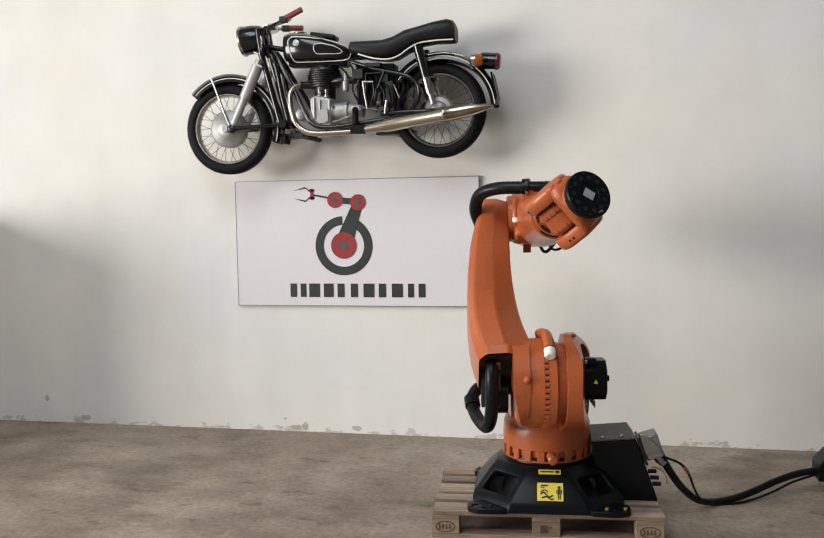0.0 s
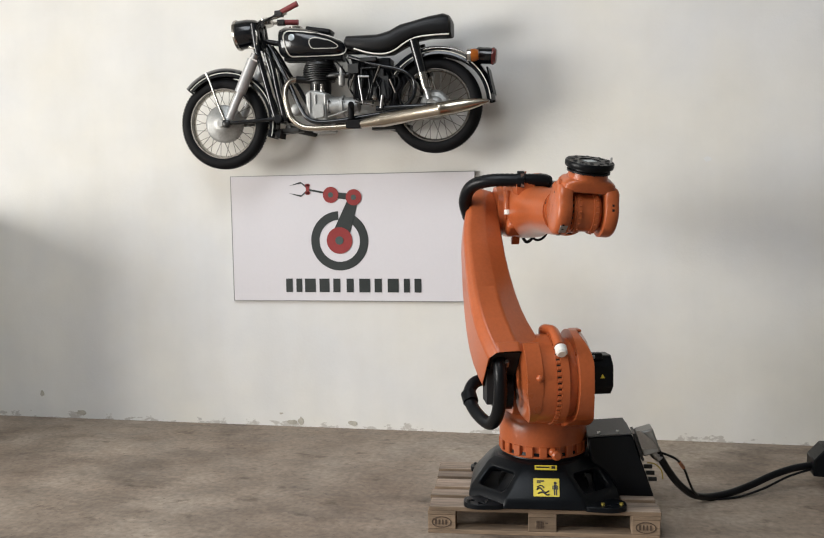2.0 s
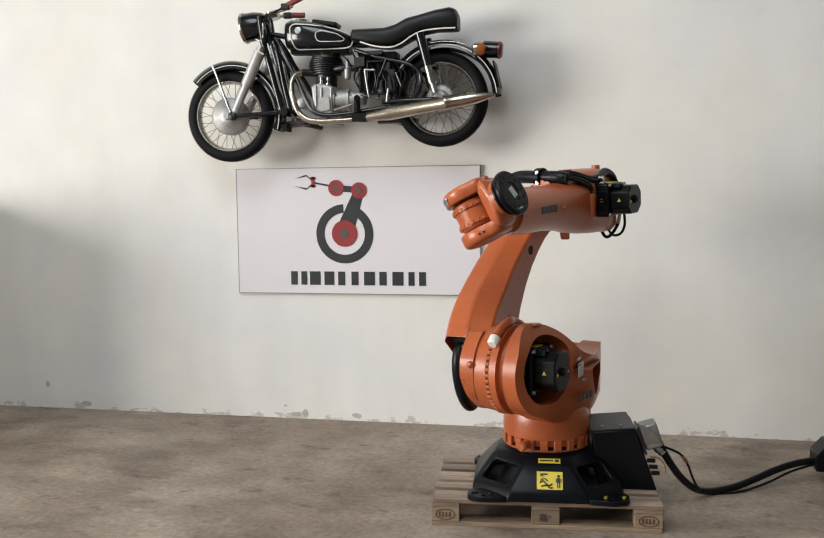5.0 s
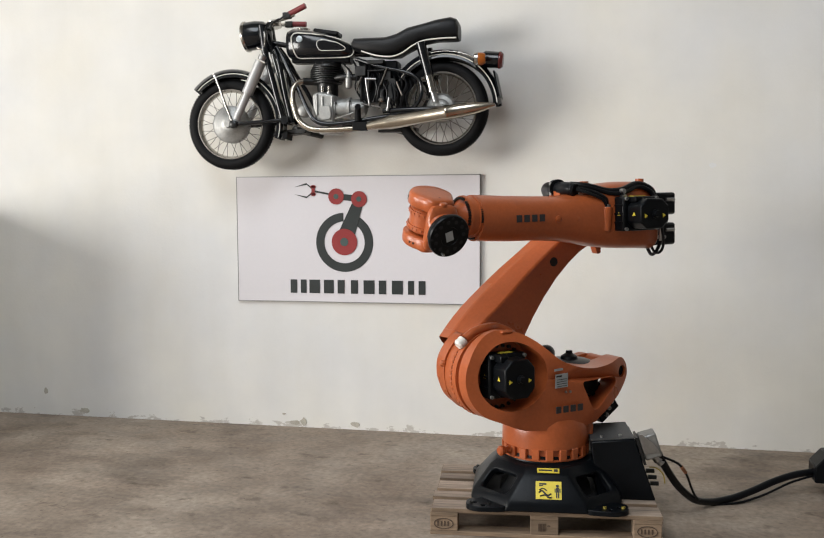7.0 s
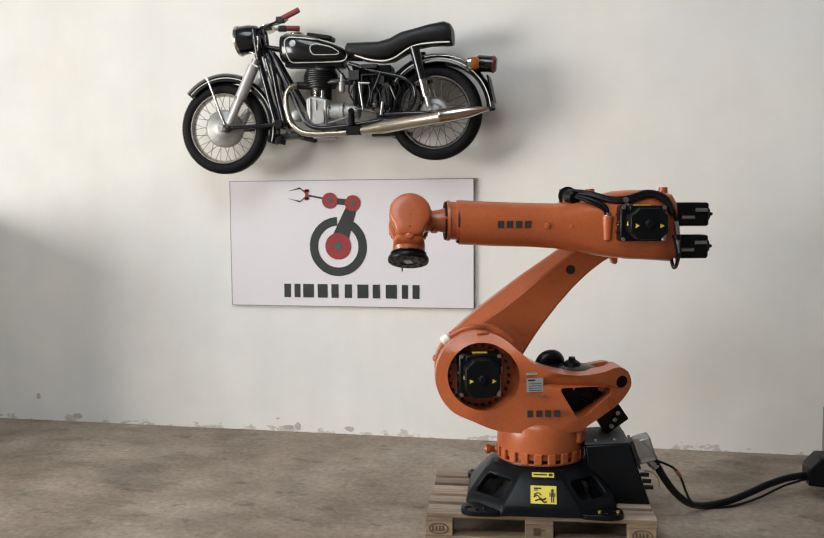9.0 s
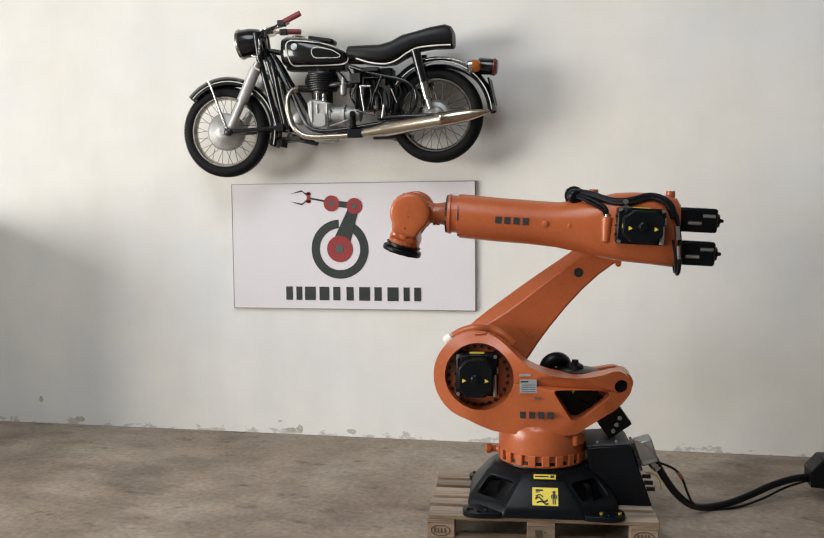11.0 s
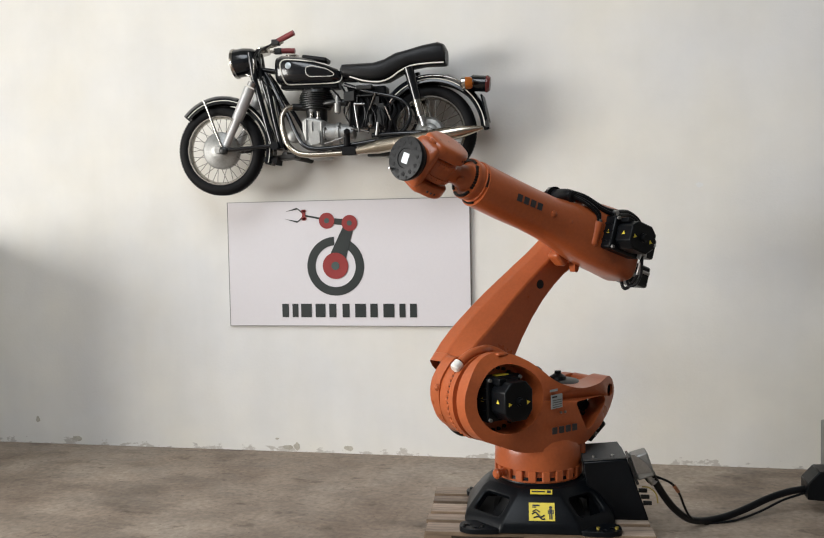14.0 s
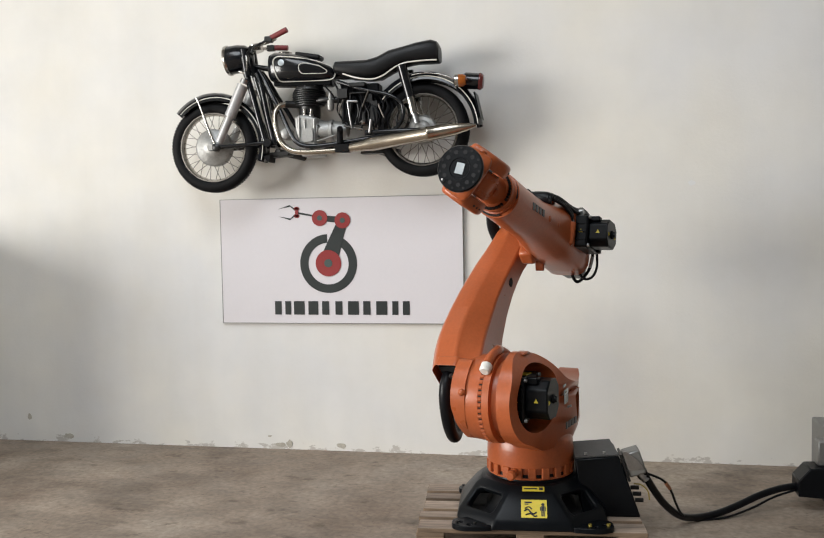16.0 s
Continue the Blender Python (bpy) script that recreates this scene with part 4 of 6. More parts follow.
    strand([(0.30, 0.02, 0.20), (0.23, 0.08, 0.19), (0.12, 0.125, 0.16), (0.03, 0.14, 0.165), (-0.08, 0.13, 0.195), (-0.17, 0.145, 0.165), (-0.215, 0.16, 0.08)], 0.016)
    strand([(0.30, 0.05, 0.19), (0.22, 0.095, 0.178), (0.11, 0.14, 0.145), (0.02, 0.152, 0.15), (-0.08, 0.142, 0.178), (-0.16, 0.16, 0.15), (-0.195, 0.17, 0.08)], 0.012)
    strand([(0.30, 0.06, 0.18), (0.22, 0.115, 0.155), (0.155, 0.142, 0.12), (0.14, 0.14, 0.08)], 0.011)
    strand([(0.30, 0.07, 0.17), (0.24, 0.12, 0.145), (0.17, 0.142, 0.11), (0.148, 0.145, 0.075)], 0.009)
    strand([(-0.215, 0.16, 0.10), (-0.235, 0.165, 0.0), (-0.25, 0.15, -0.12), (-0.255, 0.10, -0.20), (-0.25, 0.06, -0.21), (-0.245, 0.02, -0.13)], 0.010)
    strand([(-0.20, 0.20, -0.03), (-0.22, 0.20, -0.13), (-0.23, 0.17, -0.19), (-0.23, 0.12, -0.20), (-0.23, 0.08, -0.15)], 0.008)
    for a, b, r in (((0.05, 0.15, 0.155), (0.05, 0.18, 0.155), 0.014), ((0.045, 0.15, 0.125), (0.045, 0.18, 0.125), 0.014),
                    ((-0.215, 0.19, 0.04), (-0.225, 0.19, -0.03), 0.014), ((-0.235, 0.165, -0.06), (-0.245, 0.15, -0.13), 0.011)):
        part("plug", rod(bmesh.new(), a, b, r, None, 12), STEEL, fa, "bright cable plug")
    # supply hose: from the back of the link up over the elbow, through its clamp
    bm = bmesh.new()
    tube(bm, [(0.02, -0.34, -0.04), (0.09, -0.372, 0.06), (0.17, -0.345, 0.145), (0.25, -0.25, 0.178), (0.30, -0.10, 0.178), (0.315, 0.02, 0.175), (0.30, 0.07, 0.165)], 0.036, 12, 16, True, 0.002)
    part("supply_hose", bm, HOSE, fa, "thick black corrugated supply hose")
    bm = bmesh.new()
    ring(bm, (0.302, -0.11, 0.178), (0.25, 1, 0), 0.03, 0.052, 0.04, 24)
    part("hose_clamp", bm, BLACK_PLASTIC, fa)
    bm = box(bmesh.new(), 0.347, 0.355, -0.10, -0.082, 0.14, 0.215)
    part("clamp_band", bm, STEEL, fa)
    bm = bmesh.new()
    loft(bm, [super_ring(x, -0.07, 0.135, ry, rz, 16, 4) for x, ry, rz in ((0.22, 0.05, 0.05), (0.34, 0.05, 0.045))])
    part("hose_bracket", bm, ORANGE, fa)
    # stop hook below the elbow
    bm = plate(bmesh.new(), rounded([(0.12, -0.09), (0.0, -0.10), (0.03, -0.15), (0.03, -0.20), (0.055, -0.205), (0.075, -0.15)], 0.012), [], xz, -0.09, -0.045)
    part("stop_hook", bm, ORANGE, fa, bevel=0.006)
    bm = bmesh.new()
    tube(bm, [(0.16, -0.135, 0.11), (0.185, -0.142, 0.05), (0.19, -0.142, 0.01)], 0.022, 5, 12)
    part("stop_finger", bm, ORANGE, fa)
    bm = lathe(bmesh.new(), (0.19, -0.14, 0.012), (0, 0, -1), [(0, 0.02), (0.004, 0.023), (0.026, 0.023), (0.03, 0.018)], 14)
    part("buffer", bm, WHITE_CAP, fa, "white rubber buffer")
    wordmark(fa, 0.735, 0.538, 0.1215, 0.004, 0.042, pose(0, 0, 0))
    return fa


def build_wrist():
    """Fourth axis: bolted collar, neck and the eye between the fork's cheeks; local origin on the fifth axis."""
    x = 0.93 - L3
    bm = lathe(bmesh.new(), (x, 0, 0), (1, 0, 0), [(0.0, 0.112), (0.012, 0.112), (0.014, 0.104), (0.05, 0.104), (0.052, 0.112), (0.068, 0.110), (0.07, 0.075), (0.085, 0.066), (0.13, 0.056), (0.21, 0.054)], 40)
    w = part("wrist_neck", bm, ORANGE, ROBOT, "orange wrist neck with bolted collar")
    bolts(w, "bolt", [p for s in (0, 90, 180, 270) for p in circle_places((x + 0.068, 0, 0), (1, 0, 0), 0.098, 9, s, 80)], (1, 0, 0), 0.0075, 0.012, DARK_STEEL)
    bm = lathe(bmesh.new(), (0, -0.066, 0), (0, 1, 0), [(0, 0.082), (0.01, 0.092), (0.122, 0.092), (0.132, 0.082)], 36)
    loft(bm, [super_ring(xx, 0, 0, ry, rz, 20, 3.0) for xx, ry, rz in ((-0.12, 0.052, 0.055), (-0.03, 0.052, 0.075))])
    e = part("wrist_eye", bm, ORANGE, w)
    for y in (-0.05, 0.028):
        collar = part("collar", ring(bmesh.new(), (0, y, 0), (0, 1, 0), 0.085, 0.099, 0.022, 40), ORANGE, e)
        bolts(collar, "bolt", circle_places((0, y + 0.004, 0), (0, 1, 0), 0.0985, 22), (0, 1, 0), 0.0045, 0.010, ORANGE)
    bolts(e, "bolt", circle_places((0, 0.064, 0), (0, 1, 0), 0.08, 18), (0, 1, 0), 0.007, 0.006, DARK_STEEL)
    bm = rod(bmesh.new(), (-0.135, 0.0, -0.056), (-0.135, 0.0, -0.066), 0.02, None, 14)
    part("boss", bm, ORANGE, w)
    return w


def build_head():
    """Fifth axis: fork with two cheeks, bridge and tool flange."""
    bm = bmesh.new()
    loft(bm, [super_ring(x, 0, 0, ry, rz, 32, p) for x, ry, rz, p in ((0.098, 0.118, 0.050, 5), (0.106, 0.126, 0.070, 5), (0.142, 0.122, 0.084, 4.5), (0.156, 0.108, 0.088, 3.6), (0.164, 0.090, 0.088, 2.4), (0.195, 0.087, 0.087, 2.0))])
    h = part("wrist_head", bm, ORANGE, ROBOT, "orange wrist fork with round cheeks", angle=40)
    for s in (1, -1):
        outline = [Vector((0.113 * math.cos(a), 0.113 * math.sin(a))) for a in (radians(50 + 260 * k / 26) for k in range(27))] + [Vector((0.085, -0.082)), Vector((0.120, -0.070)), Vector((0.130, -0.045)), Vector((0.130, 0.045)), Vector((0.120, 0.070)), Vector((0.085, 0.082))]
        bm = bmesh.new()
        loft(bm, [[Vector((0.02 + (p.x - 0.02) * g, s * y, p.y * g)) for p in outline] for y, g in
                  ((0.076, 0.96), (0.080, 1.0), (0.118, 1.0), (0.130, 0.975), (0.138, 0.92), (0.142, 0.84), (0.144, 0.5))])
        ck = part("fork_cheek", bm, ORANGE, h, angle=50)
        bolts(ck, "bolt", circle_places((0, s * 0.104, 0), (0, s, 0), 0.110, 14, 100, 160), (0, s, 0), 0.0062, 0.010, DARK_STEEL)
        bolts(ck, "screw", [Vector((0.02, s * 0.141, 0.0)), Vector((0.085, s * 0.141, 0.0)), Vector((-0.065, s * 0.138, 0.03))], (0, s, 0), 0.006, 0.003, DARK_STEEL)
    bm = bmesh.new()
    box(bm, -0.022, 0.026, -0.016, 0.018, -0.012, 0.0022)
    part("scraped_patch", bm, STEEL, h, "bare scraped metal patch", bevel=0.003, m=pose(-0.0655, 0.104, 0.0915, 0, -35.6, 0))
    bm = lathe(bmesh.new(), (0.19, 0, 0), (1, 0, 0), [(0, 0.098), (0.008, 0.098), (0.010, 0.085), (0.02, 0.085), (0.022, 0.108), (0.030, 0.111), (0.044, 0.111), (0.050, 0.107), (0.051, 0.05), (0.047, 0.048), (0.047, 0.002)], 48)
    f = part("tool_flange", bm, BLACK_PLASTIC, h, "black round tool flange with bolt holes")
    # bolt holes are flat near-black discs, with their shade painted on
    bolts(f, "hole_shade", circle_places((0.2405, 0, 0), (1, 0, 0), 0.078, 11), (1, 0, 0), 0.0105, 0.002, SHADE_BLACK)
    bolts(f, "hole_shade", circle_places((0.2405, 0, 0), (1, 0, 0), 0.097, 11, 16), (1, 0, 0), 0.006, 0.002, SHADE_BLACK)
    bm = box(bmesh.new(), 0.2375, 0.239, -0.026, 0.026, -0.02, 0.02)
    part("sticker", bm, PLATE_FOIL, f, "silver square sticker", m=pose(0, 0, 0, 20, 0, 0))
    bm = rod(bmesh.new(), (0.24, -0.088, 0.03), (0.266, -0.088, 0.03), 0.005, None, 10)
    part("locating_pin", bm, STEEL, f)
    bolts(h, "bolt", circle_places((0.188, 0, 0), (1, 0, 0), 0.091, 12), (1, 0, 0), 0.007, 0.01, DARK_STEEL)
    bm = lathe(bmesh.new(), (0.125, 0.122, 0.0), (0, 1, 0), [(0, 0.024), (0.01, 0.022), (0.014, 0.012)], 16)
    part("boss", bm, ORANGE, h)
    return h


build_foot()
build_rear_box()
CAROUSEL, LINK, FOREARM, WRIST, HEAD = build_carousel(), build_link(), build_forearm(), build_wrist(), build_head()


# ---- sign on the wall ----
def build_sign():
    x0, x1, z0, z1 = -1.75, 0.16, 1.0, 1.962
    th = thing("wall_sign", pose((x0 + x1) / 2, -0.024, (z0 + z1) / 2), "white rectangular sign board with robot-and-wheel emblem on the wall", "sign")
    w, h = (x1 - x0) / 2, (z1 - z0) / 2
    part("panel", box(bmesh.new(), -w, w, 0.0, 0.022, -h, h), SIGN_WHITE, th, bevel=0.002)
    bm = bmesh.new()
    for a, b, c, d in ((-w - 0.004, -w, -h - 0.004, h + 0.004), (w, w + 0.004, -h - 0.004, h + 0.004), (-w, w, h, h + 0.004), (-w, w, -h - 0.004, -h)):
        box(bm, a, b, -0.002, 0.02, c, d)
    part("edge_trim", bm, GREY_SHEET, th, "thin grey edge trim")
    ox, oz = -(x0 + x1) / 2, -(z0 + z1) / 2

    def film(name, bm, mat, label=""):
        part(name, bm, mat, th, label)
    # wheel, open where the arm passes
    cx, cz = -0.880 + ox, 1.459 + oz
    bm = bmesh.new()
    loft(bm, [[Vector((cx + r * math.cos(a), y, cz + r * math.sin(a))) for r, y in ((0.160, 0.002), (0.226, 0.002), (0.226, -0.003), (0.160, -0.003))] for a in (radians(60 - 328 * k / 60) for k in range(61))])
    film("wheel_emblem", bm, SIGN_BLACK)

    def disc(x, z, r, mat, y=-0.004):
        film("disc_emblem", lathe(bmesh.new(), (x + ox, 0.002, z + oz), (0, -1, 0), [(0, r), (0.002 - y, r)], 40), mat)
    bm = bmesh.new()
    loft(bm, [[Vector((x + ox, y, z + oz)) for x, z in ((-0.945, 1.50), (-0.80, 1.50), (-0.72, 1.79), (-0.80, 1.79))] for y in (0.002, -0.0045)])
    loft(bm, [[Vector((x + ox, y, z + oz)) for x, z in ((-0.94, 1.787), (-0.76, 1.765), (-0.76, 1.815), (-0.94, 1.832))] for y in (0.002, -0.0045)])
    loft(bm, [[Vector((x + ox, y, z + oz)) for x, z in ((-1.13, 1.846), (-0.95, 1.81), (-0.95, 1.825), (-1.13, 1.860))] for y in (0.002, -0.0035)])
    film("arm_emblem", bm, SIGN_BLACK)
    bm = bmesh.new()
    for s in (1, -1):
        loft(bm, [[Vector((x + ox, y, 1.855 + s * z + oz)) for x, z in ((-1.125, 0.0), (-1.175, 0.045), (-1.275, 0.028), (-1.18, 0.058), (-1.12, 0.012))] for y in (0.002, -0.0035)])
    film("claw_emblem", bm, SIGN_BLACK)
    bm = box(bmesh.new(), -1.138 + ox, -1.112 + ox, -0.005, 0.002, 1.813 + oz, 1.897 + oz)
    for z in (1.82, 1.876):
        box(bm, -1.145 + ox, -1.105 + ox, -0.005, 0.002, z + oz, z + 0.016 + oz)
    film("claw_grip_emblem", bm, SIGN_RED)
    disc(-0.880, 1.462, 0.101, SIGN_RED, -0.006)
    disc(-0.880, 1.462, 0.032, SIGN_TEAL, -0.008)
    for x, z in ((-0.942, 1.809), (-0.762, 1.788)):
        disc(x, z, 0.061, SIGN_RED, -0.006)
        disc(x, z, 0.02, SIGN_TEAL, -0.008)
    # the firm's word mark as plain bars
    for x, w in ((-1.318, 0.052), (-1.235, 0.046), (-1.165, 0.085), (-1.048, 0.078), (-0.938, 0.055),
                 (-0.832, 0.055), (-0.732, 0.085), (-0.612, 0.056), (-0.510, 0.085), (-0.385, 0.046), (-0.303, 0.052)):
        film("word_bar", box(bmesh.new(), x + ox, x + w + ox, -0.004, 0.002, 1.066 + oz, 1.170 + oz), SIGN_BLACK)


build_sign()


# ---- motorcycle hung on the wall ----
BX, BY, BZ = -0.85, -0.30, 2.0


def at(x, z, y=0.0):
    """Place on the machine from its side elevation, y out of its middle plane; sides draw in a little."""
    k = 1 - abs(y) / 6.2
    return Vector((1.07 + (x - 1.07) * k - BX, y, 1.77 + (z - 1.77) * k - BZ))


def build_wheel(bike, x, z, r, drum, label):
    bm = bmesh.new()
    rings = []
    for i in range(64):
        a = 2 * math.pi * i / 64
        c = Vector((math.cos(a), 0, math.sin(a)))
        rings.append([c * (r - 0.045 + 0.047 * math.cos(b)) + Vector((0, 0.046 * math.sin(b), 0)) for b in (2 * math.pi * k / 14 for k in range(14))])
    loft(bm, rings, closed=True)
    w = part("wheel", bm, RUBBER, bike, label, m=Matrix.Translation(at(x, z)))
    tread = bmesh.new()
    for i in range(90):
        a = 2 * math.pi * i / 90
        m = Matrix.Rotation(-a, 4, "Y")
        box(tread, r - 0.004, r + 0.0012, -0.024, 0.024, -0.006, 0.006, m)
    part("tread", tread, RUBBER, w)
    bm = bmesh.new()
    ri = r - 0.098
    rings = []
    for i in range(64):
        a = 2 * math.pi * i / 64
        c = Vector((math.cos(a), 0, math.sin(a)))
        rings.append([c * q + Vector((0, y, 0)) for q, y in ((ri + 0.022, -0.036), (ri + 0.014, -0.036), (ri + 0.004, -0.02), (ri, 0.0), (ri + 0.004, 0.02), (ri + 0.014, 0.036), (ri + 0.022, 0.036), (ri + 0.012, 0.0))])
    loft(bm, rings, closed=True)
    part("rim", bm, CHROME, w, "polished metal rim")
    bm = bmesh.new()
    for i in range(36):
        a = 2 * math.pi * i / 36
        b = a + (0.5 if i % 2 else -0.5)
        s = -1 if i % 4 < 2 else 1
        rod(bm, (0.075 * math.cos(b), s * 0.035, 0.075 * math.sin(b)), ((ri + 0.005) * math.cos(a), 0, (ri + 0.005) * math.sin(a)), 0.0021, None, 5)
    part("spokes", bm, SPOKE, w)
    bm = lathe(bmesh.new(), (0, 0.05, 0), (0, -1, 0), [(0, drum * 0.8), (0.02, drum), (0.08, drum), (0.095, drum * 0.86), (0.10, drum * 0.6), (0.112, drum * 0.5), (0.118, 0.03), (0.135, 0.025)], 36)
    part("hub", bm, ALU, w, "cast aluminium drum hub")
    return w


def fender(bike, x, z, r, a0, a1, half, name, stripe=True):
    bm = bmesh.new()
    n = 40
    prof = [(half, -0.035), (half * 0.95, -0.012), (half * 0.6, 0.012), (0, 0.02), (-half * 0.6, 0.012), (-half * 0.95, -0.012), (-half, -0.035)]
    prof = prof + [(y * 0.93, d - 0.006) for y, d in reversed(prof)]
    loft(bm, [[at(x + (r + d) * math.cos(a), z + (r + d) * math.sin(a), y) for y, d in prof] for a in (radians(a0 + (a1 - a0) * i / n) for i in range(n + 1))])
    f = part(name, bm, BIKE_BLACK, bike, "black lacquered mudguard with cream pinstripe")
    if stripe:
        bm = bmesh.new()
        tube(bm, [at(x + (r - 0.014) * math.cos(a), z + (r - 0.014) * math.sin(a), -half * 0.98) for a in (radians(a0 + 2 + (a1 - a0 - 4) * i / 30) for i in range(31))], 0.0035, 1, 6, False)
        part("pinstripe", bm, PINSTRIPE, f)
    return f


def build_bike():
    bike = thing("motorcycle", pose(BX, BY, BZ), "vintage black motorcycle hung on the wall", "motorcycle")

    def pipe(name, pts, r, mat, parent=None, label="", per=8, smooth=True, seg=12):
        bm = bmesh.new()
        tube(bm, [at(*p) for p in pts], r, per, seg, smooth)
        return part(name, bm, mat, parent or bike, label)
    build_wheel(bike, -1.660, 2.345, 0.333, 0.138, "spoked front wheel with black tyre")
    build_wheel(bike, -0.072, 2.420, 0.331, 0.105, "spoked rear wheel with black tyre")
    ff = fender(bike, -1.655, 2.348, 0.385, -18, 139, 0.07, "front_mudguard")
    pipe("stay", [(-1.80, 2.725, -0.075), (-1.77, 2.66, -0.08), (-1.70, 2.47, -0.085), (-1.65, 2.35, -0.08)], 0.009, CHROME, ff, "bright stay", 4)
    # fork
    fk = pipe("fork", [(-1.40, 2.90, -0.09), (-1.345, 2.70, -0.09), (-1.28, 2.45, -0.09), (-1.255, 2.36, -0.09)], 0.022, BIKE_BLACK, None, "black swinging front fork")
    pipe("fork_leg", [(-1.40, 2.90, 0.09), (-1.345, 2.70, 0.09), (-1.28, 2.45, 0.09), (-1.255, 2.36, 0.09)], 0.022, BIKE_BLACK, fk)
    for s in (-1, 1):
        pipe("fork_arm", [(-1.655, 2.348, s * 0.095), (-1.45, 2.358, s * 0.10), (-1.25, 2.37, s * 0.09)], 0.015, BIKE_BLACK, fk, "", 4)
        pipe("damper", [(-1.425, 2.80, s * 0.11), (-1.535, 2.57, s * 0.11)], 0.041, SATIN_ALU, fk, "satin metal damper sleeve", 1, False, 20)
        pipe("damper_rod", [(-1.53, 2.58, s * 0.11), (-1.625, 2.385, s * 0.11)], 0.029, SATIN_ALU, fk, "", 1, False, 16)
        pipe("damper_eye", [(-1.405, 2.84, s * 0.11), (-1.42, 2.81, s * 0.11)], 0.03, STEEL, fk, "", 1, False, 14)
    pipe("pivot", [(-1.25, 2.37, -0.12), (-1.25, 2.37, 0.12)], 0.03, BIKE_BLACK, fk, "", 1, False, 16)
    bm = lathe(bmesh.new(), at(-1.655, 2.348, -0.12), (0, -1, 0), [(-0.03, 0.03), (0.0, 0.03), (0.008, 0.018)], 16)
    part("axle_nut", bm, DARK_STEEL, fk)
    pipe("headstock", [(-1.39, 3.05, 0), (-1.335, 2.86, 0)], 0.035, BIKE_BLACK, fk, "", 1, False, 18)
    for s in (-1, 1):
        pipe("fork_cover", [(-1.41, 3.06, s * 0.085), (-1.385, 2.86, s * 0.09)], 0.03, BIKE_BLACK, fk, "", 1, False, 16)
    # headlamp
    lp = part("headlamp", lathe(bmesh.new(), at(-1.335, 3.005), (-1, 0, -0.12), [(0, 0.02), (0.01, 0.055), (0.05, 0.088), (0.11, 0.102), (0.185, 0.104)], 32), BIKE_BLACK, bike, "black headlamp with bright rim")
    bm = lathe(bmesh.new(), at(-1.517, 2.983), (-1, 0, -0.12), [(0, 0.106), (0.008, 0.112), (0.022, 0.110), (0.026, 0.098), (0.020, 0.095)], 36)
    part("rim", bm, CHROME, lp)
    bm = lathe(bmesh.new(), at(-1.525, 2.982), (-1, 0, -0.12), [(0, 0.096), (0.014, 0.09), (0.028, 0.06), (0.033, 0.01)], 32)
    part("lens", bm, LAMP_GLASS, lp, "ribbed lamp glass")
    pipe("bracket", [(-1.45, 2.90, -0.104), (-1.40, 2.89, -0.11), (-1.39, 2.97, -0.11), (-1.40, 3.03, -0.10)], 0.008, CHROME, lp, "", 5)
    # bars
    hb = pipe("handlebar", [(-1.16, 3.125, -0.18), (-1.23, 3.10, -0.17), (-1.31, 3.085, -0.10), (-1.33, 3.075, 0.0), (-1.34, 3.10, 0.10), (-1.31, 3.12, 0.15), (-1.20, 3.122, 0.16)], 0.012, CHROME, None, "bright handlebar with red grips")
    pipe("grip", [(-1.20, 3.13, -0.18), (-1.075, 3.185, -0.19)], 0.02, RED_GRIP, hb, "dull red rubber grip", 1, False, 14)
    pipe("grip", [(-1.30, 3.125, 0.155), (-1.185, 3.122, 0.165)], 0.02, RED_GRIP, hb, "dull red rubber grip", 1, False, 14)
    pipe("lever", [(-1.20, 3.14, -0.19), (-1.27, 3.10, -0.20), (-1.335, 3.07, -0.20), (-1.345, 3.03, -0.20)], 0.007, DARK_STEEL, hb)
    pipe("lever", [(-1.24, 3.085, 0.15), (-1.17, 3.045, 0.17), (-1.10, 3.045, 0.18)], 0.007, DARK_STEEL, hb)
    for p in (at(-1.215, 3.12, -0.18), at(-1.31, 3.12, 0.15)):
        part("switch", box(bmesh.new(), -0.03, 0.03, -0.02, 0.02, -0.022, 0.022, Matrix.Translation(p)), DARK_STEEL, hb, bevel=0.006)
    for k in range(4):
        pipe("control_cable", [(-1.28, 3.10 - 0.01 * k, -0.22 + 0.08 * k), (-1.36, 3.06 + 0.01 * k, -0.13 + 0.05 * k), (-1.40, 2.98, -0.09 + 0.04 * k), (-1.33, 2.86, -0.08 + 0.04 * k), (-1.22 + 0.02 * k, 2.70, -0.06 + 0.03 * k)], 0.006, RUBBER, hb, "", 6, True, 6)
    bm = lathe(bmesh.new(), at(-1.31, 3.055), (-0.2, 0, 1), [(-0.02, 0.05), (0.03, 0.05), (0.035, 0.04)], 24)
    part("steering_damper", bm, CHROME, hb)
    # tank
    bm = bmesh.new()
    secs = [(-1.205, 2.925, 0.05, 0.05), (-1.19, 2.908, 0.10, 0.095), (-1.15, 2.903, 0.126, 0.113), (-1.03, 2.896, 0.136, 0.107), (-0.90, 2.880, 0.131, 0.093), (-0.80, 2.860, 0.114, 0.073), (-0.73, 2.845, 0.088, 0.053), (-0.698, 2.843, 0.05, 0.03)]
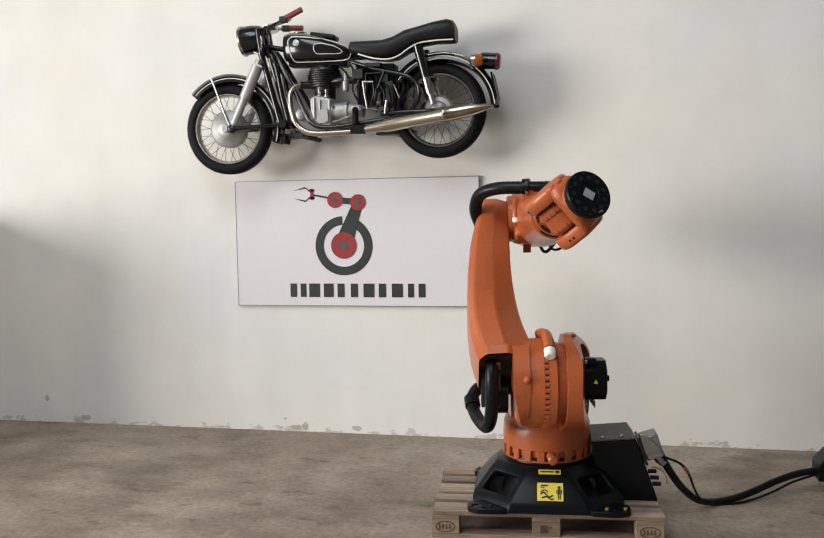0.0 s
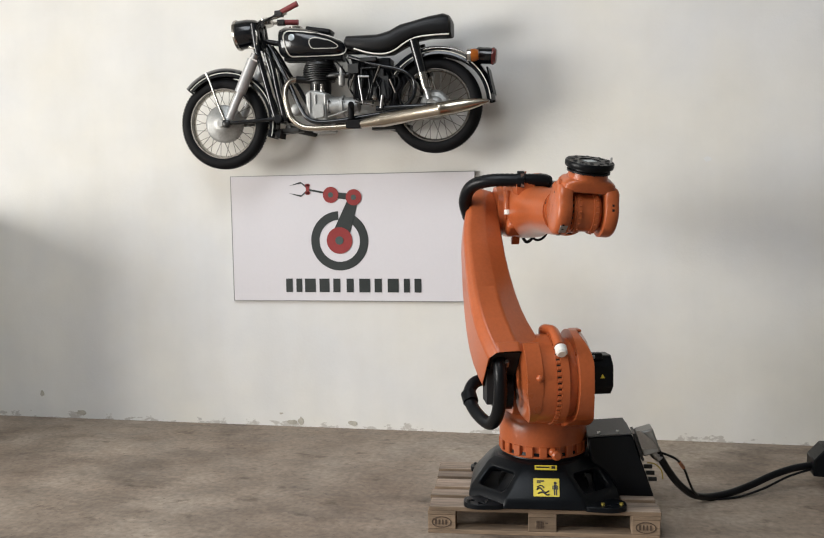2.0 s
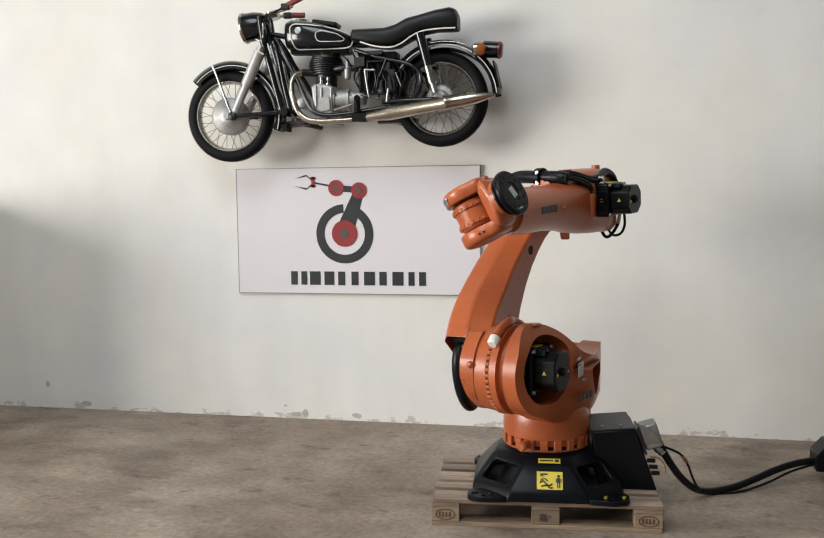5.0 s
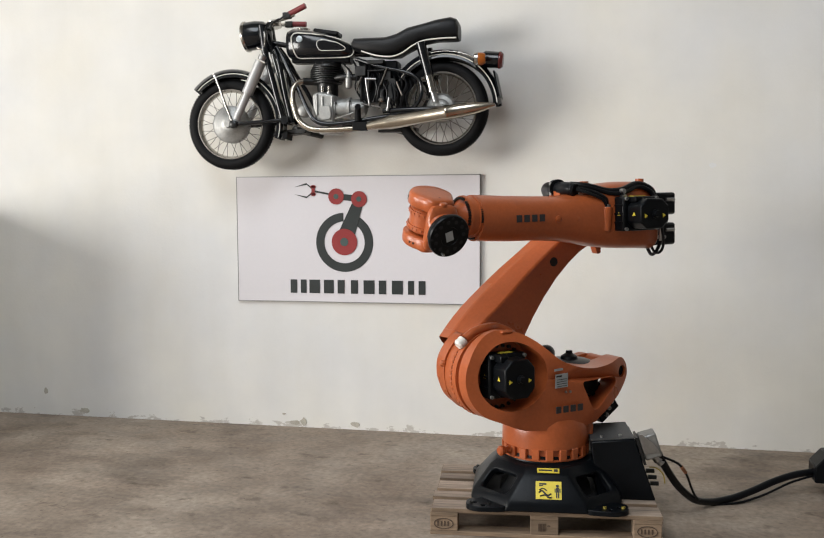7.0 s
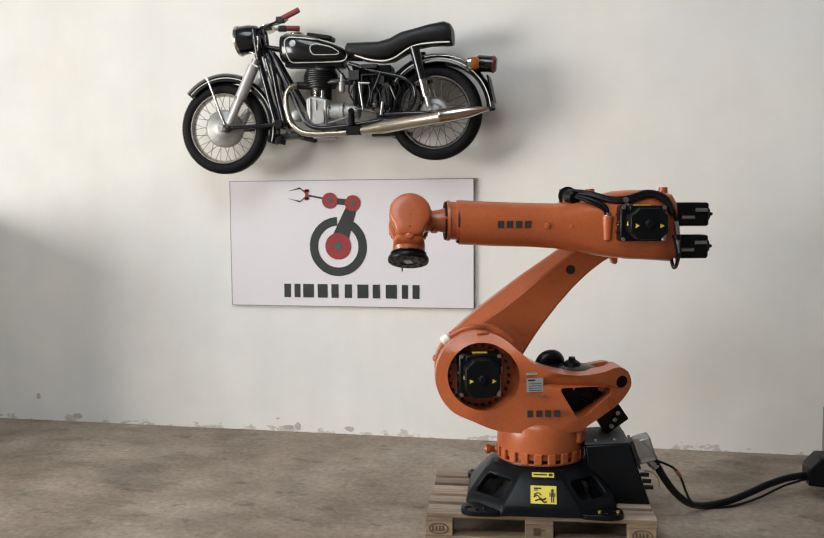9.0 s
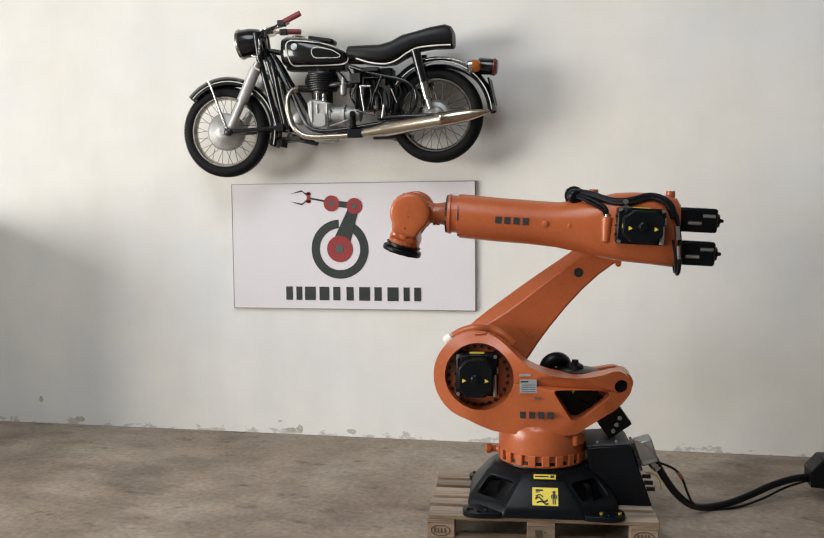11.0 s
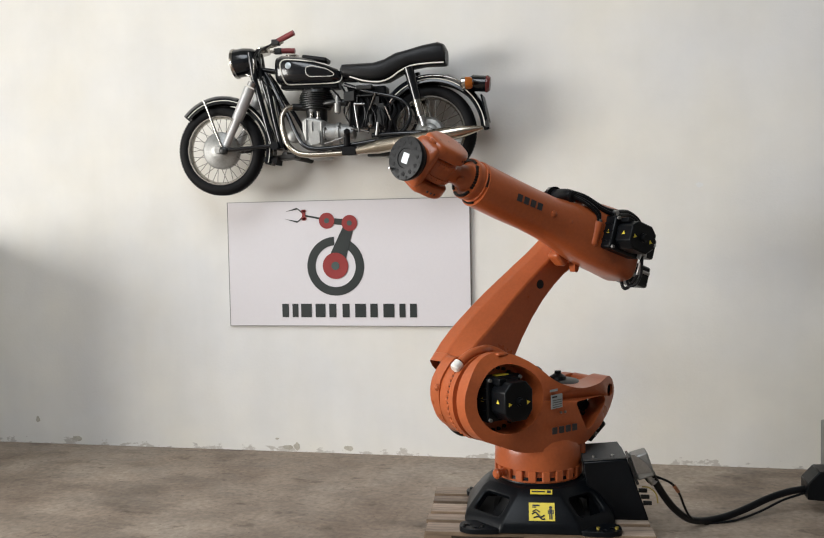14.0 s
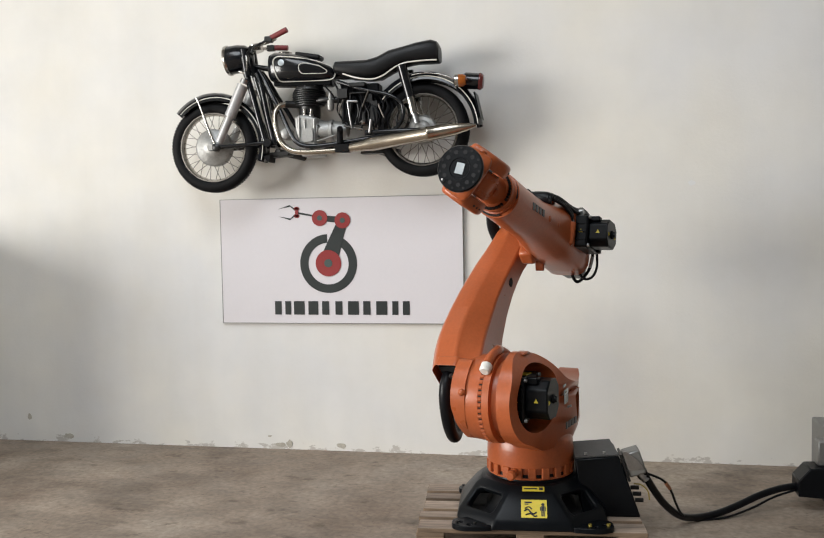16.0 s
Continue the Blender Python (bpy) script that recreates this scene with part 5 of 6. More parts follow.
    loft(bm, [[p - Vector((BX, 0, BZ)) for p in super_ring(x, 0, z, ry, rz, 36, 2.8)] for x, z, ry, rz in secs])
    tk = part("fuel_tank", bm, BIKE_BLACK, bike, "black lacquered fuel tank with cream pinstripe")

    def on_tank(x, z, out=0.001):
        """The point of the tank's flank that shows at x, z."""
        y = -0.12
        for _ in range(4):
            p = at(x, z, y) + Vector((BX, 0, BZ))
            zc, ry, rz = (float(np.interp(p.x, [q[0] for q in secs], [q[n] for q in secs])) for n in (1, 2, 3))
            y = -ry * (1 - min(0.97, abs(p.z - zc) / rz) ** 2.8) ** (1 / 2.8) - out
        return at(x, z, y)

    def stripe(points, r, parent, corner):
        line = [on_tank(p[0], p[1]) for p in rounded(points, corner, 6)]
        bm = bmesh.new()
        tube(bm, line + [line[0]], r, 1, 6, False)
        part("pinstripe", bm, PINSTRIPE, parent, "cream pinstripe")
    stripe([(-1.187, 2.972), (-1.158, 2.996), (-1.03, 2.984), (-0.858, 2.95), (-0.735, 2.898), (-0.712, 2.852), (-0.728, 2.815), (-0.775, 2.805), (-1.135, 2.810), (-1.165, 2.853), (-1.187, 2.935)], 0.0046, tk, 0.03)
    loop = rounded([(-0.984, 2.926), (-0.945, 2.933), (-0.84, 2.907), (-0.784, 2.872), (-0.80, 2.864), (-0.966, 2.869), (-0.985, 2.895)], 0.02, 4)
    bm = bmesh.new()
    loft(bm, [[on_tank(p[0], p[1], -0.01) for p in loop], [on_tank(p[0], p[1], 0.006) for p in loop]])
    kp = part("knee_pad", bm, RUBBER, tk, "black rubber knee pad", bevel=0.003)
    stripe([(-0.992, 2.930), (-0.945, 2.940), (-0.835, 2.913), (-0.772, 2.872), (-0.79, 2.856), (-0.972, 2.861), (-0.994, 2.893)], 0.003, kp, 0.025)
    bm = lathe(bmesh.new(), on_tank(-1.124, 2.948, -0.004), (0, -1, 0.1), [(0, 0.024), (0.007, 0.023), (0.009, 0.015)], 24)
    part("round_badge", bm, PLATE_FOIL, tk, "round blue and white badge")
    bm = lathe(bmesh.new(), at(-1.09, 3.0), (0, 0, 1), [(-0.01, 0.05), (0.018, 0.05), (0.026, 0.035)], 24)
    part("filler_cap", bm, CHROME, tk)
    bm = box(bmesh.new(), 0, 0.19, -0.06, 0.06, -0.02, 0.014, Matrix.Translation(at(-1.0, 3.0)) @ pose(0, 0, 0, 0, 10, 0))
    part("tank_pad", bm, LEATHER, tk, bevel=0.012)
    # seat
    bm = bmesh.new()
    secs = [(-0.715, 2.905, 2.85, 0.06), (-0.69, 2.925, 2.835, 0.11), (-0.58, 2.925, 2.80, 0.125), (-0.46, 2.925, 2.785, 0.13), (-0.38, 2.945, 2.79, 0.13), (-0.30, 2.985, 2.83, 0.125),
            (-0.20, 3.005, 2.875, 0.12), (-0.10, 3.03, 2.888, 0.115), (0.0, 3.045, 2.885, 0.11), (0.04, 3.03, 2.885, 0.10), (0.055, 3.0, 2.89, 0.08)]
    loft(bm, [[p - Vector((BX, 0, BZ)) for p in super_ring(x, 0, (a + b) / 2, ry, (a - b) / 2, 24, 3.4)] for x, a, b, ry in secs])
    st = part("seat", bm, LEATHER, bike, "black vinyl dual seat with pale piping")
    pts = [(-0.66, 2.845, -0.122), (-0.55, 2.81, -0.128), (-0.44, 2.798, -0.132), (-0.36, 2.82, -0.132), (-0.28, 2.87, -0.127), (-0.20, 2.90, -0.122), (-0.08, 2.91, -0.117), (0.03, 2.91, -0.105)]
    pipe("piping", pts, 0.0055, PINSTRIPE, st, "pale piping")
    # rear
    rf = fender(bike, -0.062, 2.42, 0.395, 3, 150, 0.085, "rear_mudguard")
    bm = bmesh.new()
    tube(bm, [at(-0.062 + 0.43 * math.cos(a), 2.42 + 0.40 * math.sin(a), -0.10) for a in (radians(52 + 50 * i / 16) for i in range(17))], 0.0042, 1, 8, False)
    part("rail", bm, CHROME, rf)
    for s in (-1, 1):
        pipe("shock_shroud", [(-0.225, 2.885, s * 0.13), (-0.165, 2.655, s * 0.13)], 0.034, BIKE_BLACK, None, "black rear shock absorber", 1, False, 18)
        pipe("shock_sleeve", [(-0.170, 2.67, s * 0.13), (-0.138, 2.54, s * 0.13)], 0.030, CHROME, None, "bright shock sleeve", 1, False, 18)
        pipe("shock_rod", [(-0.14, 2.55, s * 0.13), (-0.118, 2.47, s * 0.13)], 0.02, STEEL, None, "", 1, False, 12)
        pipe("swing_arm", [(-0.50, 2.415, s * 0.10), (-0.30, 2.42, s * 0.12), (-0.062, 2.42, s * 0.12)], 0.018, BIKE_BLACK)
        pipe("frame_loop", [(-0.70, 2.79, s * 0.06), (-0.51, 2.726, s * 0.10), (-0.331, 2.683, s * 0.12), (-0.242, 2.63, s * 0.12), (-0.218, 2.568, s * 0.12), (-0.231, 2.495, s * 0.12), (-0.282, 2.435, s * 0.12), (-0.385, 2.395, s * 0.11), (-0.55, 2.36, s * 0.10)], 0.014, BIKE_BLACK, None, "black frame loop")
        pipe("down_tube", [(-1.30, 2.90, s * 0.03), (-1.255, 2.825, s * 0.05), (-1.196, 2.703, s * 0.07), (-1.144, 2.60, s * 0.10), (-1.067, 2.433, s * 0.13), (-1.015, 2.362, s * 0.14), (-0.935, 2.334, s * 0.14), (-0.776, 2.339, s * 0.13), (-0.462, 2.378, s * 0.10)], 0.016, BIKE_BLACK, None, "black frame down tube")
    for s in (-1, 1):
        pipe("lower_fork_tube", [(-1.315, 2.88, s * 0.06), (-1.276, 2.756, s * 0.065), (-1.24, 2.565, s * 0.07), (-1.19, 2.347, s * 0.07)], 0.018, BIKE_BLACK)
    pipe("top_tube", [(-1.34, 2.93, 0), (-0.95, 2.86, 0), (-0.60, 2.82, 0), (-0.25, 2.86, 0)], 0.02, BIKE_BLACK)
    bm = lathe(bmesh.new(), at(0.215, 2.755, -0.02), (1, 0, -0.1), [(0, 0.045), (0.02, 0.058), (0.115, 0.056), (0.12, 0.05)], 24)
    tl = part("tail_lamp", bm, BIKE_BLACK, bike, "black tail lamp with red lens")
    bm = lathe(bmesh.new(), at(0.332, 2.743, -0.02), (1, 0, -0.1), [(0, 0.06), (0.01, 0.06), (0.028, 0.045), (0.03, 0.02)], 24)
    part("lens", bm, RED_LENS, tl)
    bm = lathe(bmesh.new(), at(0.15, 2.757, -0.14), (1, 0, 0), [(0, 0.03), (0.01, 0.044), (0.035, 0.046), (0.036, 0.04)], 20)
    ti = part("indicator", bm, CHROME, bike, "bright indicator with amber lens")
    bm = lathe(bmesh.new(), at(0.185, 2.757, -0.14), (1, 0, 0), [(0, 0.044), (0.03, 0.043), (0.05, 0.03)], 20)
    part("lens", bm, AMBER, ti)
    bm = box(bmesh.new(), -0.006, 0.006, -0.10, 0.10, -0.12, 0.06, Matrix.Translation(at(0.318, 2.60)) @ pose(0, 0, 0, 0, -12, 0))
    part("plate_holder", bm, BLACK_PLASTIC, bike)
    # engine
    eng = thing_part(bike)
    foot = at(-0.912, 2.545)
    bm = lathe(bmesh.new(), foot, (0, 0, 1), [(-0.03, 0.075), (0.07, 0.078), (0.075, 0.085), (0.19, 0.085)], 28)
    cyl = part("cylinder", bm, DARK_STEEL, eng, "finned dark cylinder")
    for k in range(8):
        r = (0.108, 0.116, 0.122, 0.125, 0.126, 0.125, 0.121, 0.114)[k]
        z = 0.076 + 0.0155 * k
        part("fin", lathe(bmesh.new(), foot, (0, 0, 1), [(z, 0.07), (z, r), (z + 0.0055, r), (z + 0.0055, 0.07)], 30), DARK_STEEL, cyl)
    bm = lathe(bmesh.new(), foot, (0, 0, 1), [(0.19, 0.108), (0.205, 0.105), (0.222, 0.085), (0.232, 0.045), (0.235, 0.01)], 28)
    head = part("rocker_cover", bm, DARK_STEEL, eng, "dark domed rocker cover")
    bolts(head, "bolt", circle_places(foot + Vector((0, 0, 0.203)), (0, 0, 1), 0.092, 8), (0, 0, 1), 0.008, 0.014, DARK_STEEL)
    for x in (-0.953, -0.903):
        pipe("pushrod_tube", [(x, 2.54, -0.092), (x, 2.605, -0.088)], 0.012, CHROME, eng, "", 1, False, 12)
        pipe("pushrod_collar", [(x, 2.545, -0.092), (x, 2.562, -0.092)], 0.017, STEEL, eng, "", 1, False, 12)
    # ribs and joints of the crankcase
    for x, z0, z1 in ((-0.998, 2.40, 2.55), (-0.955, 2.36, 2.53), (-0.882, 2.37, 2.53)):
        pipe("rib", [(x, z0, -0.125), (x, z1, -0.122)], 0.008, ALU, eng, "", 1, False, 8)
    bm = plate(bmesh.new(), rounded([(-0.985, 2.46), (-0.90, 2.47), (-0.89, 2.37), (-0.97, 2.36)], 0.03, 5), [], lambda x, z, d: at(x, z, d), -0.142, -0.12)
    part("cover", bm, ALU, eng, "cast aluminium engine cover", bevel=0.006)
    bm = lathe(bmesh.new(), at(-1.101, 2.431, -0.06), (0, -1, 0), [(-0.06, 0.045), (0.0, 0.045), (0.008, 0.036), (0.014, 0.036), (0.02, 0.018)], 28)
    part("horn", bm, ALU, bike, "small round metal horn")
    bm = bmesh.new()
    gx = [(-0.87, 0.078), (-0.84, 0.080), (-0.835, 0.072), (-0.76, 0.070), (-0.755, 0.078), (-0.735, 0.078), (-0.73, 0.066), (-0.66, 0.062), (-0.63, 0.050), (-0.62, 0.03)]
    loft(bm, [[at(x, 2.440, -0.05) + Vector((0, y * 0.9, z)) for y, z in ((p.x, p.y) for p in oval(0, 0, r, r, 24))] for x, r in gx])
    gb = part("gearbox", bm, ALU, eng, "cast aluminium gearbox")
    bolts(gb, "bolt", [at(x, z, -0.115) for x, z in ((-0.745, 2.49), (-0.745, 2.40), (-0.85, 2.48), (-0.85, 2.40), (-0.68, 2.45))], (0, -1, 0), 0.008, 0.012, DARK_STEEL)
    pipe("selector_rod", [(-0.86, 2.37, -0.13), (-0.80, 2.385, -0.135), (-0.72, 2.41, -0.135)], 0.006, STEEL, gb, "", 4)
    bm = box(bmesh.new(), -0.07, 0.07, -0.08, 0.08, -0.022, 0.02, Matrix.Translation(at(-0.885, 2.275)))
    part("sump", bm, ALU, eng, bevel=0.008)
    bm = lathe(bmesh.new(), at(-0.756, 2.60, -0.09), (0, 0, 1), [(-0.02, 0.008), (-0.012, 0.020), (0.0, 0.024), (0.055, 0.024), (0.06, 0.016), (0.10, 0.014), (0.125, 0.010)], 16)
    cb = part("carburettor", bm, ALU, eng, "slim grey carburettor")
    pipe("intake", [(-0.85, 2.66, -0.06), (-0.79, 2.665, -0.08), (-0.70, 2.66, -0.07), (-0.64, 2.655, -0.05)], 0.024, DARK_STEEL, cb, "", 5)
    pipe("ignition_lead", [(-0.80, 2.77, -0.06), (-0.775, 2.74, -0.10), (-0.74, 2.70, -0.105), (-0.72, 2.66, -0.09)], 0.006, RUBBER, eng, "", 5, True, 8)
    bm = bmesh.new()
    box(bm, -0.10, 0.18, -0.06, 0.07, -0.15, 0.14, Matrix.Translation(at(-0.56, 2.62)))
    part("battery_box", bm, BLACK_PLASTIC, bike, "black battery box", bevel=0.012)
    for x, z, w, h in ((-0.60, 2.63, 0.012, 0.13), (-0.545, 2.70, 0.12, 0.012), (-0.50, 2.52, 0.03, 0.09), (-0.43, 2.56, 0.06, 0.16), (-0.46, 2.66, 0.05, 0.06), (-0.66, 2.70, 0.08, 0.07), (-0.55, 2.76, 0.12, 0.03)):
        part("linkage", box(bmesh.new(), -w / 2, w / 2, -0.03, 0.03, -h / 2, h / 2, Matrix.Translation(at(x, z, -0.085))), DARK_STEEL, bike, bevel=0.005)
    for k in range(9):
        x, z = -0.72 + 0.045 * k, 2.78 - 0.012 * k
        pipe("wiring", [(x, z, -0.06), (x + random.uniform(-0.02, 0.05), z - 0.09, -0.10), (x + random.uniform(-0.04, 0.06), z - 0.19, -0.105), (x + random.uniform(-0.05, 0.08), z - 0.30, -0.08)], 0.007, RUBBER, None, "", 5, True, 6)
    for k in range(10):
        x, z = -0.58 + 0.034 * k, 2.70 - 0.008 * k
        pipe("wiring", [(x, z, -0.07), (x + random.uniform(-0.03, 0.03), z - 0.06, -0.115), (x + random.uniform(-0.03, 0.04), z - 0.13, -0.12), (x + random.uniform(-0.04, 0.04), z - 0.22, -0.10)], 0.006, HOSE, None, "", 5, True, 6)
    for x0, z0, x1, z1 in ((-0.70, 2.56, -0.66, 2.66), (-0.52, 2.60, -0.47, 2.72), (-0.40, 2.62, -0.36, 2.52), (-0.66, 2.47, -0.52, 2.44)):
        pipe("rod", [(x0, z0, -0.125), (x1, z1, -0.125)], 0.006, SPOKE, None, "", 1, False, 8)
    part("under_tank_box", box(bmesh.new(), -0.22, 0.22, -0.05, 0.05, -0.035, 0.03, Matrix.Translation(at(-0.95, 2.80)) @ pose(0, 0, 0, 0, 2, 0)), BLACK_PLASTIC, bike, bevel=0.01)
    pipe("kick_lever", [(-0.628, 2.648, -0.14), (-0.616, 2.557, -0.14), (-0.598, 2.444, -0.13)], 0.008, STEEL)
    pipe("kick_pedal", [(-0.632, 2.648, -0.14), (-0.553, 2.643, -0.145)], 0.0085, STEEL, None, "", 1, False)
    pipe("lamp_bracket", [(-0.455, 2.508, -0.13), (-0.468, 2.416, -0.13)], 0.012, STEEL, None, "", 1, False)
    bm = lathe(bmesh.new(), at(-0.513, 2.491, -0.13), (0, -1, 0), [(0, 0.012), (0.01, 0.017), (0.022, 0.017), (0.03, 0.008)], 16)
    part("brake_knob", bm, CHROME, bike)
    bm = bmesh.new()
    rod(bm, at(-0.689, 2.455, -0.16), at(-0.690, 2.345, -0.15), 0.020, 0.024, 14)
    rod(bm, at(-0.690, 2.45, -0.12), at(-0.690, 2.45, -0.20), 0.022, None, 14)
    box(bm, -0.055, 0.05, -0.03, 0.03, -0.03, 0.03, Matrix.Translation(at(-0.668, 2.31, -0.15)))
    part("foot_rest", bm, RUBBER, bike, "black rubber foot rest", bevel=0.006)
    bm = bmesh.new()
    box(bm, -0.16, 0.10, -0.06, 0.06, -0.018, 0.018, Matrix.Translation(at(-1.20, 2.285, 0.05)) @ pose(0, 0, 0, 0, -4, 0))
    part("wall_bracket", bm, DARK_STEEL, bike, "dark bracket", bevel=0.004)
    for x in (-1.17, -0.45):
        part("wall_hanger", rod(bmesh.new(), at(x, 2.30, 0), at(x, 2.30, 0.30), 0.025, None, 12), DARK_STEEL, bike, "steel wall hanger")
    part("hanger_plate", box(bmesh.new(), -0.14, 0.14, -0.05, 0.05, -0.014, 0.014, Matrix.Translation(at(-0.40, 2.28, 0.03))), DARK_STEEL, bike)
    ex = pipe("exhaust_pipe", [(-1.09, 2.645, -0.07), (-1.15, 2.63, -0.10), (-1.183, 2.575, -0.13), (-1.183, 2.51, -0.145), (-1.168, 2.448, -0.15), (-1.136, 2.365, -0.15), (-1.069, 2.309, -0.15), (-0.976, 2.291, -0.15), (-0.85, 2.291, -0.15), (-0.711, 2.297, -0.15), (-0.62, 2.315, -0.15)], 0.021, WARM_CHROME, None, "brass-tinted exhaust pipe", 8, True, 16)
    pipe("port_elbow", [(-0.98, 2.635, -0.04), (-1.03, 2.64, -0.05), (-1.10, 2.645, -0.075)], 0.026, DARK_STEEL, ex, "dark exhaust elbow", 4)
    d = (at(0.29, 2.438, -0.16) - at(-0.66, 2.305, -0.15))
    bm = lathe(bmesh.new(), at(-0.66, 2.305, -0.15), d, [(0, 0.024), (0.06, 0.030), (0.18, 0.045), (0.20, 0.049), (0.60, 0.050), (0.605, 0.053), (0.62, 0.053), (0.625, 0.050), (0.72, 0.050), (0.80, 0.044), (0.88, 0.028), (0.95, 0.010)], 28)
    part("silencer", bm, WARM_CHROME, ex, "chromed cigar silencer")
    bm = bmesh.new()
    loft(bm, [[at(x, z, y) for x, z in ((-1.28, 2.27), (-1.225, 2.285), (-1.235, 2.225), (-1.25, 2.23))] for y in (-0.06, 0.06)])
    part("mud_flap", bm, RUBBER, bike)


def thing_part(bike):
    """The engine block, to which the engine's pieces belong."""
    bm = bmesh.new()
    loft(bm, [[at(x, z, y) for x, z in ((-1.038, 2.553), (-1.03, 2.44), (-1.012, 2.355), (-0.93, 2.325), (-0.866, 2.335), (-0.862, 2.54), (-0.93, 2.56), (-0.99, 2.568))] for y in (-0.12, 0.12)])
    return part("engine", bm, ALU, bike, "cast aluminium single-cylinder engine", bevel=0.02, segments=3)


build_bike()


# ---- cable and control cabinet ----
def build_cable():
    bm = bmesh.new()
    tube(bm, [(1.353, -1.63, 0.395), (1.367, -1.62, 0.361), (1.421, -1.56, 0.258), (1.488, -1.48, 0.154), (1.576, -1.38, 0.065), (1.679, -1.27, 0.024), (1.806, -1.18, 0.024), (1.934, -1.10, 0.052), (2.061, -1.03, 0.093), (2.187, -0.98, 0.125), (2.315, -0.945, 0.143)], 0.021, 10, 14)
    c = new("power_cable", mesh_of(bm, "power_cable", HOSE))
    tagged(c, "thick black power cable sagging to the floor", "cable")
    bm = bmesh.new()
    tube(bm, [(1.358, -1.64, 0.38), (1.389, -1.62, 0.368), (1.464, -1.60, 0.33), (1.51, -1.55, 0.259), (1.544, -1.48, 0.165), (1.585, -1.40, 0.081), (1.664, -1.28, 0.01), (1.837, -1.21, 0.009), (1.995, -1.10, 0.03), (2.155, -1.01, 0.084), (2.305, -0.955, 0.122)], 0.007, 10, 10)
    c = new("signal_cable", mesh_of(bm, "signal_cable", HOSE))
    tagged(c, "thin black signal cable beside the power cable", "cable")
    bm = bmesh.new()
    rod(bm, (1.478, -1.592, 0.315), (1.503, -1.562, 0.275), 0.0105, None, 10)
    part("cable_tag", bm, material("rusty_tag", (0.24, 0.09, 0.04), 0.6), c, "rust-coloured tag")


def build_cabinet():
    th = thing("control_cabinet", pose(2.288, -0.97, 0.0), "grey control cabinet with dark plug housing", "cabinet")
    bm = box(bmesh.new(), 0.20, 0.95, -0.1, 0.5, 0.05, 0.46)
    part("body", bm, GREY_SHEET, th, bevel=0.01)
    bm = box(bmesh.new(), 0.20, 0.95, -0.1, 0.5, 0.0, 0.05)
    part("plinth", bm, BLACK_CAST, th)
    pts = [(0.0, 0.095), (0.202, 0.085), (0.202, 0.268), (0.065, 0.265), (0.0, 0.19)]
    bm = plate(bmesh.new(), [Vector(p) for p in pts], [], xz, -0.06, 0.12)
    part("plug_housing", bm, BLACK_CAST, th, "dark chamfered plug housing", bevel=0.006)
    bm = box(bmesh.new(), 0.12, 0.202, 0.0, 0.10, 0.268, 0.42)
    part("conduit", bm, GREY_SHEET, th, bevel=0.01)


build_cable()
build_cabinet()


# ---- marks on the wall ----
def wall_patch(x, z, w, h, mat, name, label, seed):
    rnd = random.Random(seed)
    pts = [Vector((x + w * math.cos(a) * rnd.uniform(0.6, 1.1), z + h * math.sin(a) * rnd.uniform(0.6, 1.1))) for a in (2 * math.pi * k / 11 for k in range(11))]
    bm = plate(bmesh.new(), pts, [], xz, -0.004, 0.004)
    tagged(new(name, mesh_of(bm, name, mat)), label, "wall mark")


BARE = material("bare_render", (0.43, 0.40, 0.34), 0.85, 0, 0.2, 12, 80, 0.3)
FILLER = material("white_filler", (0.74, 0.74, 0.73), 0.7, 0, 0.05)
wall_patch(-1.235, 0.045, 0.028, 0.035, BARE, "chipped_plaster", "grey bare patch of chipped plaster", 3)
wall_patch(-1.31, 0.033, 0.045, 0.02, BARE, "chipped_plaster", "grey bare patch of chipped plaster", 5)
wall_patch(-0.815, 0.042, 0.05, 0.025, BARE, "chipped_plaster", "grey bare patch of chipped plaster", 8)
wall_patch(-3.15, 0.05, 0.055, 0.026, BARE, "chipped_plaster", "grey bare patch of chipped plaster", 9)
wall_patch(-1.40, 0.10, 0.02, 0.008, BARE, "chipped_plaster", "grey bare patch of chipped plaster", 11)
wall_patch(1.796, 2.009, 0.035, 0.02, FILLER, "filled_hole", "small white filled hole in the wall", 4)
wall_patch(-3.505, 0.20, 0.02, 0.03, BARE, "scuff_mark", "small dark scuff on the wall", 6)


